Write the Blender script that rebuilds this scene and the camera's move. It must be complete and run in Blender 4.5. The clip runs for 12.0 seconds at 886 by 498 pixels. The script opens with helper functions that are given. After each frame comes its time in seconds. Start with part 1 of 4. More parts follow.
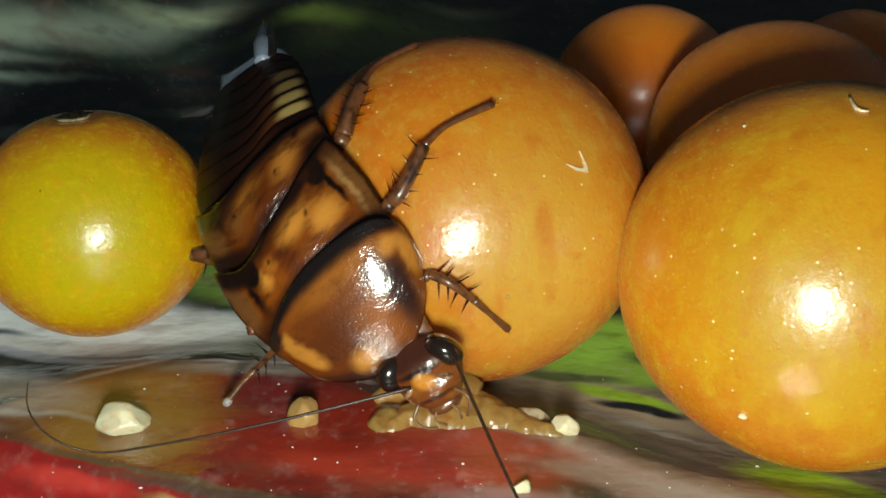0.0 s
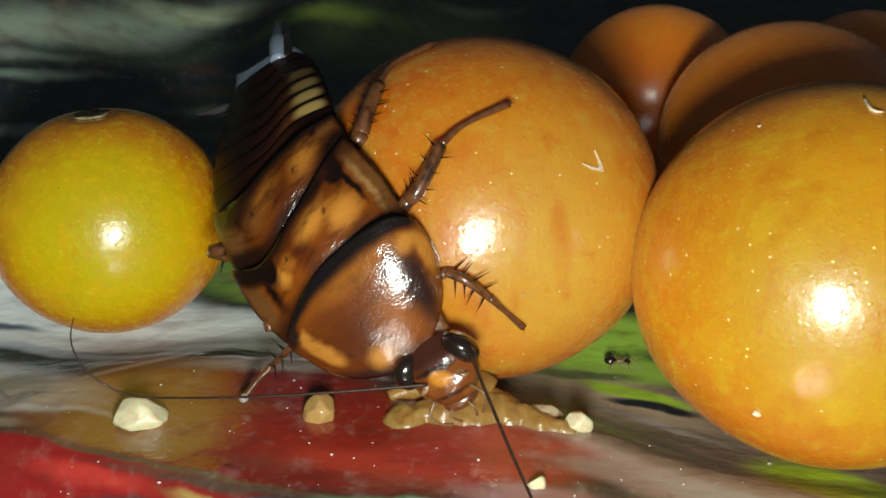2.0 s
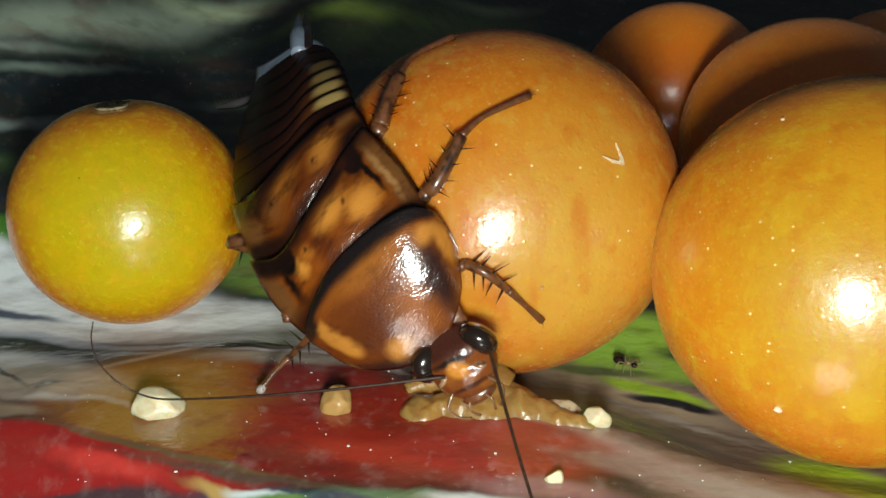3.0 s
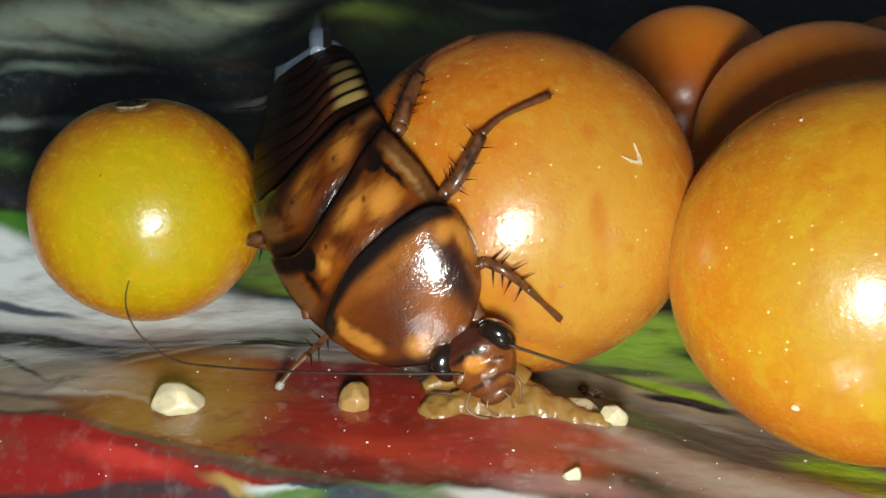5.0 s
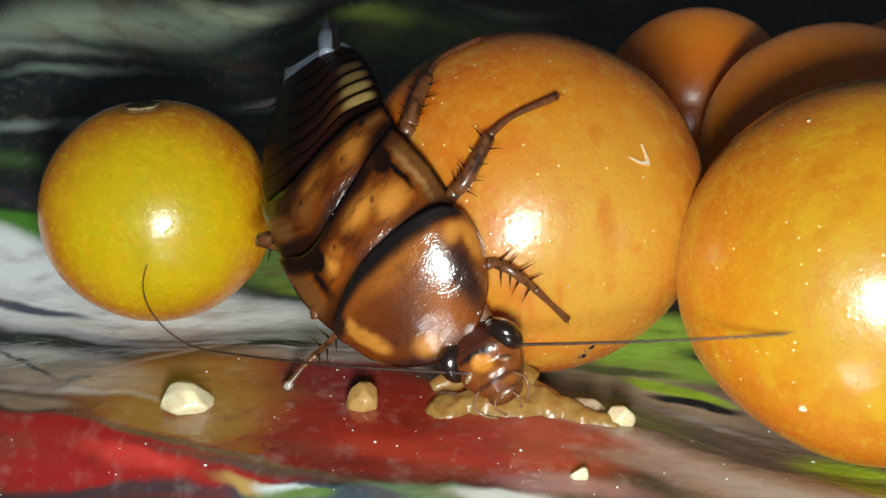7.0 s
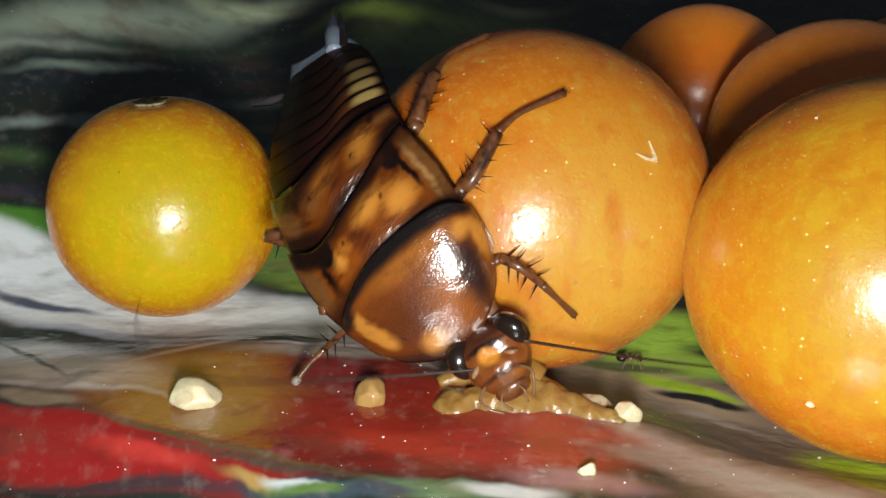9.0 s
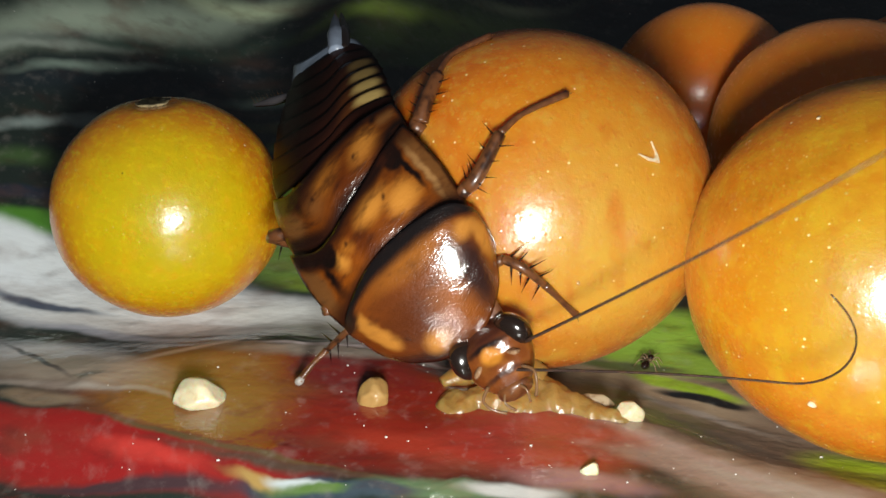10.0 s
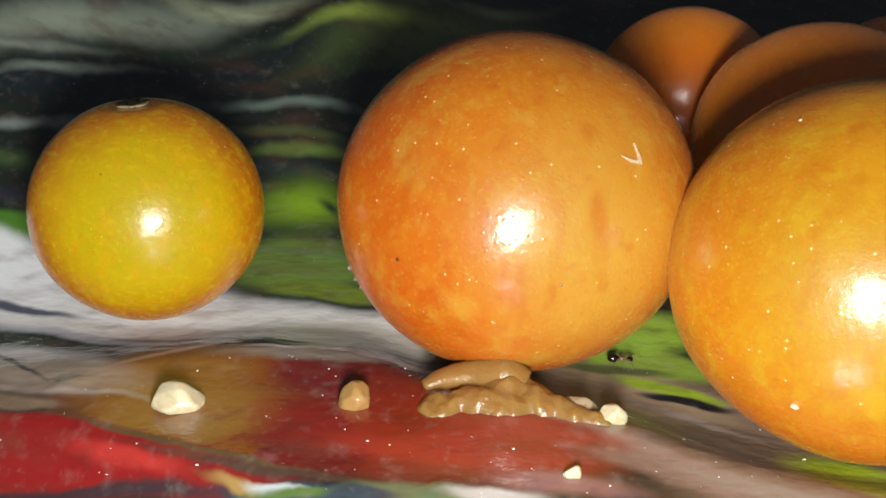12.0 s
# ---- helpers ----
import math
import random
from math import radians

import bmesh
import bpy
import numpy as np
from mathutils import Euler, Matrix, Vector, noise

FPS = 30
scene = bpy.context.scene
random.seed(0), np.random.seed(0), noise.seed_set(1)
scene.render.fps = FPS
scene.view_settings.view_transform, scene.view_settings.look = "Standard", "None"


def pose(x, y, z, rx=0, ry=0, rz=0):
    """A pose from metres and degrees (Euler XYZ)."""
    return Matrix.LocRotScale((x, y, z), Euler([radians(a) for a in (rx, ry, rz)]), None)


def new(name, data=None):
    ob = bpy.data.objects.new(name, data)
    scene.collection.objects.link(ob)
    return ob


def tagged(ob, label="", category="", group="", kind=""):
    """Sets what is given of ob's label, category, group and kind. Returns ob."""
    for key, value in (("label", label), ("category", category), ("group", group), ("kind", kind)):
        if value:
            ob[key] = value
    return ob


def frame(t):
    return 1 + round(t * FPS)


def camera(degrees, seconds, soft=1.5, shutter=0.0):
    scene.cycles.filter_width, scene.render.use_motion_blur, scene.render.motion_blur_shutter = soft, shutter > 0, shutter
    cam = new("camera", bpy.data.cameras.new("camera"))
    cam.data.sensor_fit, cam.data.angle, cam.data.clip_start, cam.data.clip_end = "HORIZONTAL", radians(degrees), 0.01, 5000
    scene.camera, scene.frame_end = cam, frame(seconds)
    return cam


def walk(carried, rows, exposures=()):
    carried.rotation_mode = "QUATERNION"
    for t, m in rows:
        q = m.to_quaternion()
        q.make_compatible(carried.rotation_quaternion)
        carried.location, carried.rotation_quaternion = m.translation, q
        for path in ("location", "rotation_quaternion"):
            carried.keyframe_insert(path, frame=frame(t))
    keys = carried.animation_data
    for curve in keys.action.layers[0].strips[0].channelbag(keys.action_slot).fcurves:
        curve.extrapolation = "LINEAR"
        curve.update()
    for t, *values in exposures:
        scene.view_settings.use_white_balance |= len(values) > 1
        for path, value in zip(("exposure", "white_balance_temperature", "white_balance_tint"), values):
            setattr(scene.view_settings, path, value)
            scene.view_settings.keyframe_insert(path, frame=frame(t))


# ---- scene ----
cam = camera(50, 12.0, soft=1.6, shutter=0.6)
walk(cam, [
    (0, pose(0.00249, 0.00144, 0.04185, 63.527, 0.579, -1.433)),
    (0.5, pose(0.00204, 0.00159, 0.04269, 63.343, 0.893, -1.458)),
    (1, pose(0.00252, 0.00109, 0.04167, 63.711, 0.321, -1.115)),
    (1.5, pose(0.00199, 0.00142, 0.04179, 63.310, 0.168, -2.082)),
    (2, pose(0.00151, 0.00098, 0.04208, 63.425, 0.429, -1.269)),
    (2.5, pose(0.00187, 0.00143, 0.04146, 63.471, 0.454, -0.620)),
    (3, pose(0.00136, 0.00085, 0.04127, 63.676, 0.379, -0.117)),
    (5, pose(0.00036, 0.00021, 0.04113, 63.945, 0.193, 0.239)),
    (5.5, pose(-0.00010, -0.00019, 0.04097, 64.232, -0.130, -0.009)),
    (6, pose(-0.00026, -0.00009, 0.04110, 64.062, -0.020, -0.022)),
    (6.5, pose(-0.00021, -0.00016, 0.04133, 64.087, 0.091, 0.157)),
    (7, pose(0.00038, -0.00008, 0.04115, 64.078, 0.339, 0.718)),
    (9, pose(-0.00006, -0.00028, 0.04122, 63.865, 0.318, 0.813)),
    (9.5, pose(0.00007, -0.00037, 0.04097, 64.107, 0.328, 0.970)),
    (10, pose(-0.00015, -0.00031, 0.04152, 63.670, 0.425, 0.848)),
    (10.5, pose(-0.00014, -0.00014, 0.04163, 63.670, 0.407, 0.757)),
    (11, pose(-0.00043, -0.00027, 0.04140, 63.671, 0.380, 0.771)),
    (11.5, pose(-0.00034, -0.00046, 0.04097, 64.272, -0.016, 0.517)),
    (12, pose(0.00000, 0.00000, 0.04110, 64.000, 0.000, 0.000)),
], [(0, -0.29, 6350, -8), (1.5, -0.28, 6350, -6), (3, -0.20, 6250, -2), (6, -0.12, 6250, 0), (9, -0.05, 6350, 5), (10.7, -0.01, 6400, 6), (11.0, 0.04, 6450, 8), (12, -0.03, 6500, 11)])

# ---- light: a phone's lamp just under its lens, in a dark room ----
world = bpy.data.worlds.new("dark_room")
world.use_nodes = True
scene.world = world
world.node_tree.nodes["Background"].inputs[0].default_value = (0.82, 0.88, 1.0, 1)
world.node_tree.nodes["Background"].inputs[1].default_value = 0.050


def flash(name, at, watts, radius):
    lamp = bpy.data.lights.new(name, "POINT")
    lamp.energy, lamp.shadow_soft_size, lamp.color = watts, radius, (1.0, 0.97, 0.92)
    ob = new(name, lamp)
    ob.location = at
    return ob


flash("flash_led", (0.0028, -0.0045, 0.0300), 0.165, 0.0055)
flash("flash_led_second", (0.0000, -0.0050, 0.0225), 0.100, 0.0050)

MM = 0.001


# ---- materials ----
class Shader:
    """A node material with layered inks on its base colour, in millimetres or in surface coordinates."""

    def __init__(self, name, base, roughness=0.4, coat=0.0, coat_roughness=0.05, space="Object", scale=1000.0):
        self.mat = bpy.data.materials.new(name)
        self.mat.use_nodes = True
        self.tree = self.mat.node_tree
        self.bsdf = self.tree.nodes["Principled BSDF"]
        self.set("Roughness", roughness).set("Coat Weight", coat).set("Coat Roughness", coat_roughness)
        self.set("Base Color", (*base, 1))
        coords = self.node("ShaderNodeTexCoord")
        mapping = self.node("ShaderNodeMapping")
        mapping.inputs["Scale"].default_value = (scale,) * 3
        self.link(coords.outputs[space], mapping.inputs["Vector"])
        self.plain = self.where = mapping.outputs["Vector"]
        self.colour = None
        self.base = (*base, 1)
        self.height = None

    def node(self, kind):
        return self.tree.nodes.new(kind)

    def link(self, a, b):
        self.tree.links.new(a, b)

    def set(self, key, value):
        self.bsdf.inputs[key].default_value = value
        return self

    def noise(self, size, detail=3.0, stretch=(1, 1, 1), turn=0.0, where=None):
        """Noise whose grains are about size across."""
        m = self.node("ShaderNodeMapping")
        m.inputs["Scale"].default_value = stretch
        m.inputs["Rotation"].default_value = (0, 0, radians(turn))
        self.link(where or self.plain, m.inputs["Vector"])
        n = self.node("ShaderNodeTexNoise")
        n.inputs["Scale"].default_value = 1.0 / size
        n.inputs["Detail"].default_value = detail
        self.link(m.outputs["Vector"], n.inputs["Vector"])
        return n

    def warp(self, size, amount, detail=2.0):
        n = self.noise(size, detail, where=self.where)
        sub = self.node("ShaderNodeVectorMath")
        sub.operation = "SUBTRACT"
        sub.inputs[1].default_value = (0.5, 0.5, 0.5)
        self.link(n.outputs["Color"], sub.inputs[0])
        mul = self.node("ShaderNodeVectorMath")
        mul.operation = "MULTIPLY_ADD"
        mul.inputs[1].default_value = (amount,) * 3
        self.link(sub.outputs[0], mul.inputs[0])
        self.link(self.where, mul.inputs[2])
        self.where = mul.outputs[0]
        return self

    def over(self, factor, colour, blend="MIX"):
        mix = self.node("ShaderNodeMix")
        mix.data_type, mix.blend_type = "RGBA", blend
        if self.colour is None:
            mix.inputs[6].default_value = self.base
        else:
            self.link(self.colour, mix.inputs[6])
        self.link(factor, mix.inputs[0])
        if hasattr(colour, "is_output"):
            self.link(colour, mix.inputs[7])
        else:
            mix.inputs[7].default_value = (*colour, 1)
        self.colour = mix.outputs[2]
        return self

    def ramp(self, value, low, high, to_low=0.0, to_high=1.0):
        r = self.node("ShaderNodeMapRange")
        r.interpolation_type = "SMOOTHSTEP"
        for i, v in enumerate((low, high, to_low, to_high)):
            r.inputs[i + 1].default_value = v
        self.link(value, r.inputs[0])
        return r.outputs[0]

    def ink(self, x, y, half_x, half_y, turn, colour, soft=0.4, strength=1.0, z=None, half_z=1.0):
        """One printed, grown or light-imitating patch: an ellipse with a soft, uneven edge."""
        m = self.node("ShaderNodeMapping")
        m.vector_type = "TEXTURE"
        m.inputs["Location"].default_value = (x, y, 0 if z is None else z)
        m.inputs["Rotation"].default_value = (0, 0, radians(turn))
        m.inputs["Scale"].default_value = (half_x, half_y, 1e6 if z is None else half_z)
        self.link(self.where, m.inputs["Vector"])
        far = self.node("ShaderNodeVectorMath")
        far.operation = "LENGTH"
        self.link(m.outputs["Vector"], far.inputs[0])
        return self.over(self.ramp(far.outputs["Value"], 1.0 + soft * 0.6, 1.0 - soft, 0.0, strength), colour)

    def mottle(self, size, colour, low, high, strength=1.0, detail=4.0, stretch=(1, 1, 1), turn=0.0):
        n = self.noise(size, detail, stretch, turn)
        return self.over(self.ramp(n.outputs["Fac"], low, high, 0.0, strength), colour)

    def specks(self, size, colour, reach, strength=1.0):
        v = self.node("ShaderNodeTexVoronoi")
        v.inputs["Scale"].default_value = 1.0 / size
        self.link(self.plain, v.inputs["Vector"])
        return self.over(self.ramp(v.outputs["Distance"], reach, reach * 0.4, 0.0, strength), colour)

    def bump(self, size, depth, detail=3.0, stretch=(1, 1, 1), turn=0.0, coat=False):
        n = self.noise(size, detail, stretch, turn)
        b = self.node("ShaderNodeBump")
        b.inputs["Distance"].default_value = depth * MM
        self.link(n.outputs["Fac"], b.inputs["Height"])
        if self.height is not None:
            self.link(self.height, b.inputs["Normal"])
        self.height = b.outputs["Normal"]
        return self

    def pimples(self, size, depth, reach=0.3):
        """Tiny scattered swellings."""
        v = self.node("ShaderNodeTexVoronoi")
        v.inputs["Scale"].default_value = 1.0 / size
        self.link(self.plain, v.inputs["Vector"])
        b = self.node("ShaderNodeBump")
        b.inputs["Distance"].default_value = depth * MM
        self.link(self.ramp(v.outputs["Distance"], reach, 0.0), b.inputs["Height"])
        if self.height is not None:
            self.link(self.height, b.inputs["Normal"])
        self.height = b.outputs["Normal"]
        return self

    def uneven_gloss(self, size, low, high, stretch=(1, 1, 1), key="Roughness"):
        n = self.noise(size, 4.0, stretch)
        self.link(self.ramp(n.outputs["Fac"], 0.3, 0.7, low, high), self.bsdf.inputs[key])
        return self

    def done(self):
        if self.colour is not None:
            self.link(self.colour, self.bsdf.inputs["Base Color"])
        if self.height is not None:
            self.link(self.height, self.bsdf.inputs["Normal"])
            self.link(self.height, self.bsdf.inputs["Coat Normal"])
        return self.mat


# ---- building helpers ----
def thing(name, at, label, category, group="", kind=""):
    ob = new(name)
    ob.empty_display_size = 0.002
    ob.location = Vector(at) * MM
    return tagged(ob, label, category, group, kind)


def part(name, bm, material, parent, label="", smooth=True, thick=0.0):
    """Links a bmesh, built in millimetres, as one mesh object under a thing or a part."""
    me = bpy.data.meshes.new(name)
    bmesh.ops.scale(bm, vec=(MM, MM, MM), verts=bm.verts)
    bm.to_mesh(me)
    bm.free()
    me.materials.append(material)
    for f in me.polygons:
        f.use_smooth = smooth
    ob = new(name, me)
    ob.parent = parent
    if thick:
        s = ob.modifiers.new("thickness", "SOLIDIFY")
        s.thickness, s.offset = thick * MM, -1
    return tagged(ob, label)


def blob(bm, at, radii, turn=(0, 0, 0), rough=0.0, grain=1.0, subdivisions=3, seed=0.0, flat=None):
    """An uneven rounded lump."""
    made = bmesh.ops.create_icosphere(bm, subdivisions=subdivisions, radius=1.0)["verts"]
    spin = Euler([radians(a) for a in turn]).to_matrix()
    for v in made:
        n = v.co.copy()
        k = 1.0 + rough * noise.fractal(n * grain + Vector((seed, seed * 1.7, seed * 0.3)), 1.0, 2.0, 3)
        p = Vector((n.x * radii[0], n.y * radii[1], n.z * radii[2])) * k
        if flat is not None:
            p.z = max(p.z, flat)
        v.co = Vector(at) + spin @ p
    return made


def tube(bm, points, radii, sides=8, steps=6):
    """A tapered, rounded tube along a smooth line."""
    pts = [Vector(p) for p in points]
    line, size = [], []
    n = len(pts)
    for i in range(n - 1):
        p0, p1, p2, p3 = pts[max(i - 1, 0)], pts[i], pts[i + 1], pts[min(i + 2, n - 1)]
        for s in range(steps):
            t = s / steps
            line.append(0.5 * (2 * p1 + (p2 - p0) * t + (2 * p0 - 5 * p1 + 4 * p2 - p3) * t * t + (3 * p1 - p0 - 3 * p2 + p3) * t ** 3))
            size.append(radii[i] + (radii[i + 1] - radii[i]) * t)
    line.append(pts[-1])
    size.append(radii[-1])
    rings = []
    side = (line[1] - line[0]).orthogonal().normalized()
    for i, p in enumerate(line):
        d = (line[min(i + 1, len(line) - 1)] - line[max(i - 1, 0)]).normalized()
        side = (side - d * side.dot(d)).normalized()
        up = d.cross(side)
        rings.append([bm.verts.new(p + (side * math.cos(a) + up * math.sin(a)) * size[i])
                      for a in (2 * math.pi * k / sides for k in range(sides))])
    for a, b in zip(rings, rings[1:]):
        for k in range(sides):
            bm.faces.new((a[k], a[(k + 1) % sides], b[(k + 1) % sides], b[k]))
    bm.faces.new(rings[0][::-1])
    bm.faces.new(rings[-1])


def spike(bm, at, way, length, radius):
    at, way = Vector(at), Vector(way).normalized()
    side = way.orthogonal().normalized()
    up = way.cross(side)
    ring = [bm.verts.new(at + (side * math.cos(a) + up * math.sin(a)) * radius) for a in (0, 1.57, 3.14, 4.71)]
    tip = bm.verts.new(at + way * length)
    for k in range(4):
        bm.faces.new((ring[k], ring[(k + 1) % 4], tip))


# ---- the tablecloth ----
def smooth(a, b, v):
    t = np.clip((v - a) / (b - a), 0, 1)
    return t * t * (3 - 2 * t)


def cloth_height(x, y):
    """Height of the rumpled plastic cloth, in millimetres."""
    crest = np.interp(x, (-60, -25, -14, -8, -2, 4, 12, 19, 26, 60), (60, 60.5, 62.6, 61.6, 58.4, 57.6, 54.6, 49.6, 47, 40))
    run_out = np.interp(x, (-8, 8), (8.0, 9.0))
    ridge = smooth(0.0, 1.0, (crest - y + run_out) / (run_out + 0.8)) * np.interp(x, (-60, -32, -24, 4, 14, 60), (0.8, 1.3, 2.1, 2.3, 1.9, 1.5))
    valley = np.interp(x, (-60, -26, -17.6, -7.6, 5), (60, 54, 51, 47, 38))
    ridge = ridge - 3.2 * smooth(0.0, 4.5, valley - y) * smooth(62, 56, y)
    dip = -0.95 * smooth(-6, 1, x) * smooth(84, 76, y)
    wave = 0.22 * np.sin(x * 0.31 + y * 0.12) * np.sin(y * 0.23 - x * 0.07) + 0.12 * np.sin(x * 0.12 + y * 0.55)
    for cx, cy, r in ((0.0, 46.3, 0.9), (5.6, 46.9, 0.8), (2.6, 52.4, 0.5), (-12.0, 49.4, 0.8), (10.9, 49.6, 0.7), (-27.5, 58.0, 1.0)):
        ridge = ridge + 0.45 * r * np.exp(-((x - cx) ** 2 * 0.45 + (y - cy) ** 2) / (r * r * 0.5))
    start = 92 + 27 * smooth(-16, 18, x) - 20 * smooth(-22, -52, x)
    back = np.minimum(0.72 * 5.0 * np.log1p(np.exp(np.clip((y - start) / 5.0, -30, 30))), 70 + 0.02 * y)
    return back + ridge + dip * smooth(-2, 3, y - crest) + wave * smooth(30, 120, np.hypot(x, y - 62)) + 0.10 * np.sin(0.9 * (y + 0.35 * x)) * smooth(0, 6, crest - y)


def lay_cloth(material):
    def spread(near, far_low, far_high, low, high):
        steps = list(np.arange(low, high + 0.01, near))
        d, lo, hi = near, low, high
        while hi < far_high or lo > far_low:
            d *= 1.18
            lo, hi = max(lo - d, far_low), min(hi + d, far_high)
            steps = [lo] + steps + [hi]
        return np.array(sorted(set(np.round(steps, 3))))
    xs, ys = spread(0.7, -700, 700, -46, 46), spread(0.7, -320, 880, 40, 96)
    gx, gy = np.meshgrid(xs, ys)
    gz = cloth_height(gx, gy)
    nx, ny = len(xs), len(ys)
    verts = np.stack([gx, gy, gz], -1).reshape(-1, 3) * MM
    ix = np.arange(nx * (ny - 1)).reshape(ny - 1, nx)[:, :-1].reshape(-1)
    faces = np.stack([ix, ix + 1, ix + nx + 1, ix + nx], -1)
    me = bpy.data.meshes.new("ground")
    me.from_pydata(verts.tolist(), [], faces.tolist())
    me.materials.append(material)
    for f in me.polygons:
        f.use_smooth = True
    ob = new("ground", me)
    s = ob.modifiers.new("thickness", "SOLIDIFY")
    s.thickness, s.offset = 0.3 * MM, -1
    return tagged(ob, "glossy plastic tablecloth printed with red fruit and green leaves, rumpled", "tablecloth", kind="structure")


print_ = Shader("printed_plastic", (0.018, 0.028, 0.022), roughness=0.42, coat=1.0, coat_roughness=0.06)
print_.set("Coat IOR", 1.65)
print_.warp(9.0, 2.4).warp(2.2, 0.6)
print_.ink(-38.8, 104.8, 20.5, 2.4, 34, (0.42, 0.5, 0.39), 0.97)
print_.ink(-24.6, 114.5, 7.9, 1.3, 15, (0.5, 0.58, 0.38), 0.97)
print_.ink(-43.2, 99.9, 8.7, 0.8, 28, (0.58, 0.64, 0.56), 0.97)
print_.ink(-33.7, 104.9, 19.8, 0.8, 27, (0.04, 0.07, 0.05), 0.97)
print_.ink(0.4, 122.0, 17.8, 3.1, 39, (0.22, 0.33, 0.08), 0.97)
print_.ink(-8.6, 117.8, 10.0, 1.1, 29, (0.45, 0.62, 0.1), 0.97)
print_.ink(9.0, 131.6, 8.6, 0.7, 31, (0.5, 0.55, 0.3), 0.97)
print_.ink(1.1, 117.9, 15.2, 0.9, 36, (0.09, 0.17, 0.05), 0.97)
print_.ink(33.2, 135.2, 26.4, 3.6, 1, (0.01, 0.014, 0.02), 0.97)
print_.ink(-35.6, 100.0, 24.5, 1.9, 30, (0.018, 0.028, 0.035), 0.97)
print_.ink(-39.8, 99.0, 7.2, 0.5, 31, (0.28, 0.36, 0.3), 0.97)
print_.ink(-16.9, 103.7, 10.2, 0.6, 6, (0.22, 0.3, 0.25), 0.97)
print_.ink(-41.4, 92.1, 9.1, 0.5, 33, (0.3, 0.36, 0.34), 0.97)
print_.ink(-16.5, 100.3, 7.5, 0.7, 0, (0.1, 0.16, 0.05), 0.97)
print_.ink(-42.0, 88.0, 9.0, 0.9, 26, (0.07, 0.13, 0.04), 0.97)
print_.ink(-15.1, 98.2, 6.8, 0.9, 6, (0.2, 0.32, 0.06), 0.97)
print_.ink(-16.0, 95.6, 7.9, 1.1, 2, (0.03, 0.05, 0.045), 0.97)
print_.ink(-42.0, 84.3, 6.7, 0.7, 24, (0.02, 0.03, 0.05), 0.5)
print_.ink(-40.7, 81.5, 5.7, 1.5, 19, (0.1, 0.28, 0.03), 0.4)
print_.ink(-14.0, 90.6, 5.5, 3.8, 10, (0.3, 0.52, 0.02), 0.97)
print_.ink(-11.4, 90.6, 1.5, 0.7, -47, (0.03, 0.06, 0.02), 0.97)
print_.ink(-13.1, 80.2, 8.0, 5.3, 2, (0.18, 0.29, 0.05), 0.4)
print_.ink(-13.3, 82.3, 6.1, 0.7, -6, (0.16, 0.26, 0.08), 0.5)
print_.ink(-9.3, 75.0, 7.9, 1.6, -10, (0.2, 0.28, 0.03), 0.4)
print_.ink(-6.4, 53.9, 22.3, 7.1, -7, (0.16, 0.011, 0.008), 0.2)
# Ochre patch: the yellow tomato's reflection in the plastic, painted as colour
print_.ink(-18.2, 56.1, 9.4, 5.5, -2, (0.21, 0.092, 0.027), 0.3)
print_.ink(-6.1, 59.7, 8.1, 3.8, 8, (0.15, 0.014, 0.012), 0.4)
print_.ink(-2.4, 52.0, 11.0, 3.7, -13, (0.21, 0.016, 0.009), 0.4)
print_.ink(-0.9, 49.7, 8.2, 1.3, -10, (0.30, 0.030, 0.015), 0.6)
print_.ink(4.2, 49.5, 6.3, 2.3, -14, (0.28, 0.03, 0.02), 0.5)
print_.ink(-31.7, 62.3, 7.1, 2.5, -19, (0.56, 0.53, 0.52), 0.5)
print_.ink(-29.4, 59.8, 8.4, 2.7, -15, (0.32, 0.26, 0.2), 0.5)
print_.ink(-33.5, 62.3, 5.4, 0.3, -40, (0.05, 0.04, 0.04), 0.6)
print_.ink(-28.4, 57.3, 8.4, 0.4, -12, (0.38, 0.33, 0.28), 0.9)
print_.ink(-24.1, 51.4, 15.3, 1.6, -18, (0.27, 0.012, 0.01), 0.3)
print_.ink(-27.7, 50.9, 11.5, 1.0, -14, (0.3, 0.013, 0.012), 0.5)
print_.ink(-21.7, 49.0, 9.8, 0.5, -10, (0.06, 0.03, 0.035), 0.6)
print_.ink(-21.1, 50.4, 4.9, 0.5, -18, (0.5, 0.04, 0.03), 0.7)
print_.ink(-16.8, 50.4, 12.0, 0.3, -19, (0.11, 0.075, 0.03), 0.8)
print_.ink(-10.9, 48.0, 9.5, 0.3, -17, (0.08, 0.045, 0.03), 0.8)
print_.ink(-9.3, 46.3, 5.8, 0.6, -17, (0.03, 0.05, 0.07), 0.4)
print_.ink(-12.7, 47.7, 3.2, 0.3, -19, (0.4, 0.26, 0.08), 0.6)
print_.ink(-10.4, 46.9, 2.4, 0.3, -21, (0.5, 0.55, 0.56), 0.5)
print_.ink(-8.5, 46.1, 4.2, 0.3, -17, (0.1, 0.18, 0.04), 0.6)
print_.ink(-1.5, 45.4, 4.8, 1.1, -4, (0.12, 0.2, 0.1), 0.5)
print_.ink(3.3, 45.5, 3.1, 0.7, -2, (0.5, 0.5, 0.48), 0.5)
print_.ink(-4.9, 45.3, 2.8, 0.8, -4, (0.05, 0.07, 0.09), 0.5)
print_.ink(-34.4, 74.3, 17.4, 5.5, -10, (0.9, 0.94, 0.97), 0.35)
print_.ink(-37.6, 77.9, 9.0, 2.6, -9, (0.9, 0.94, 0.96), 0.4)
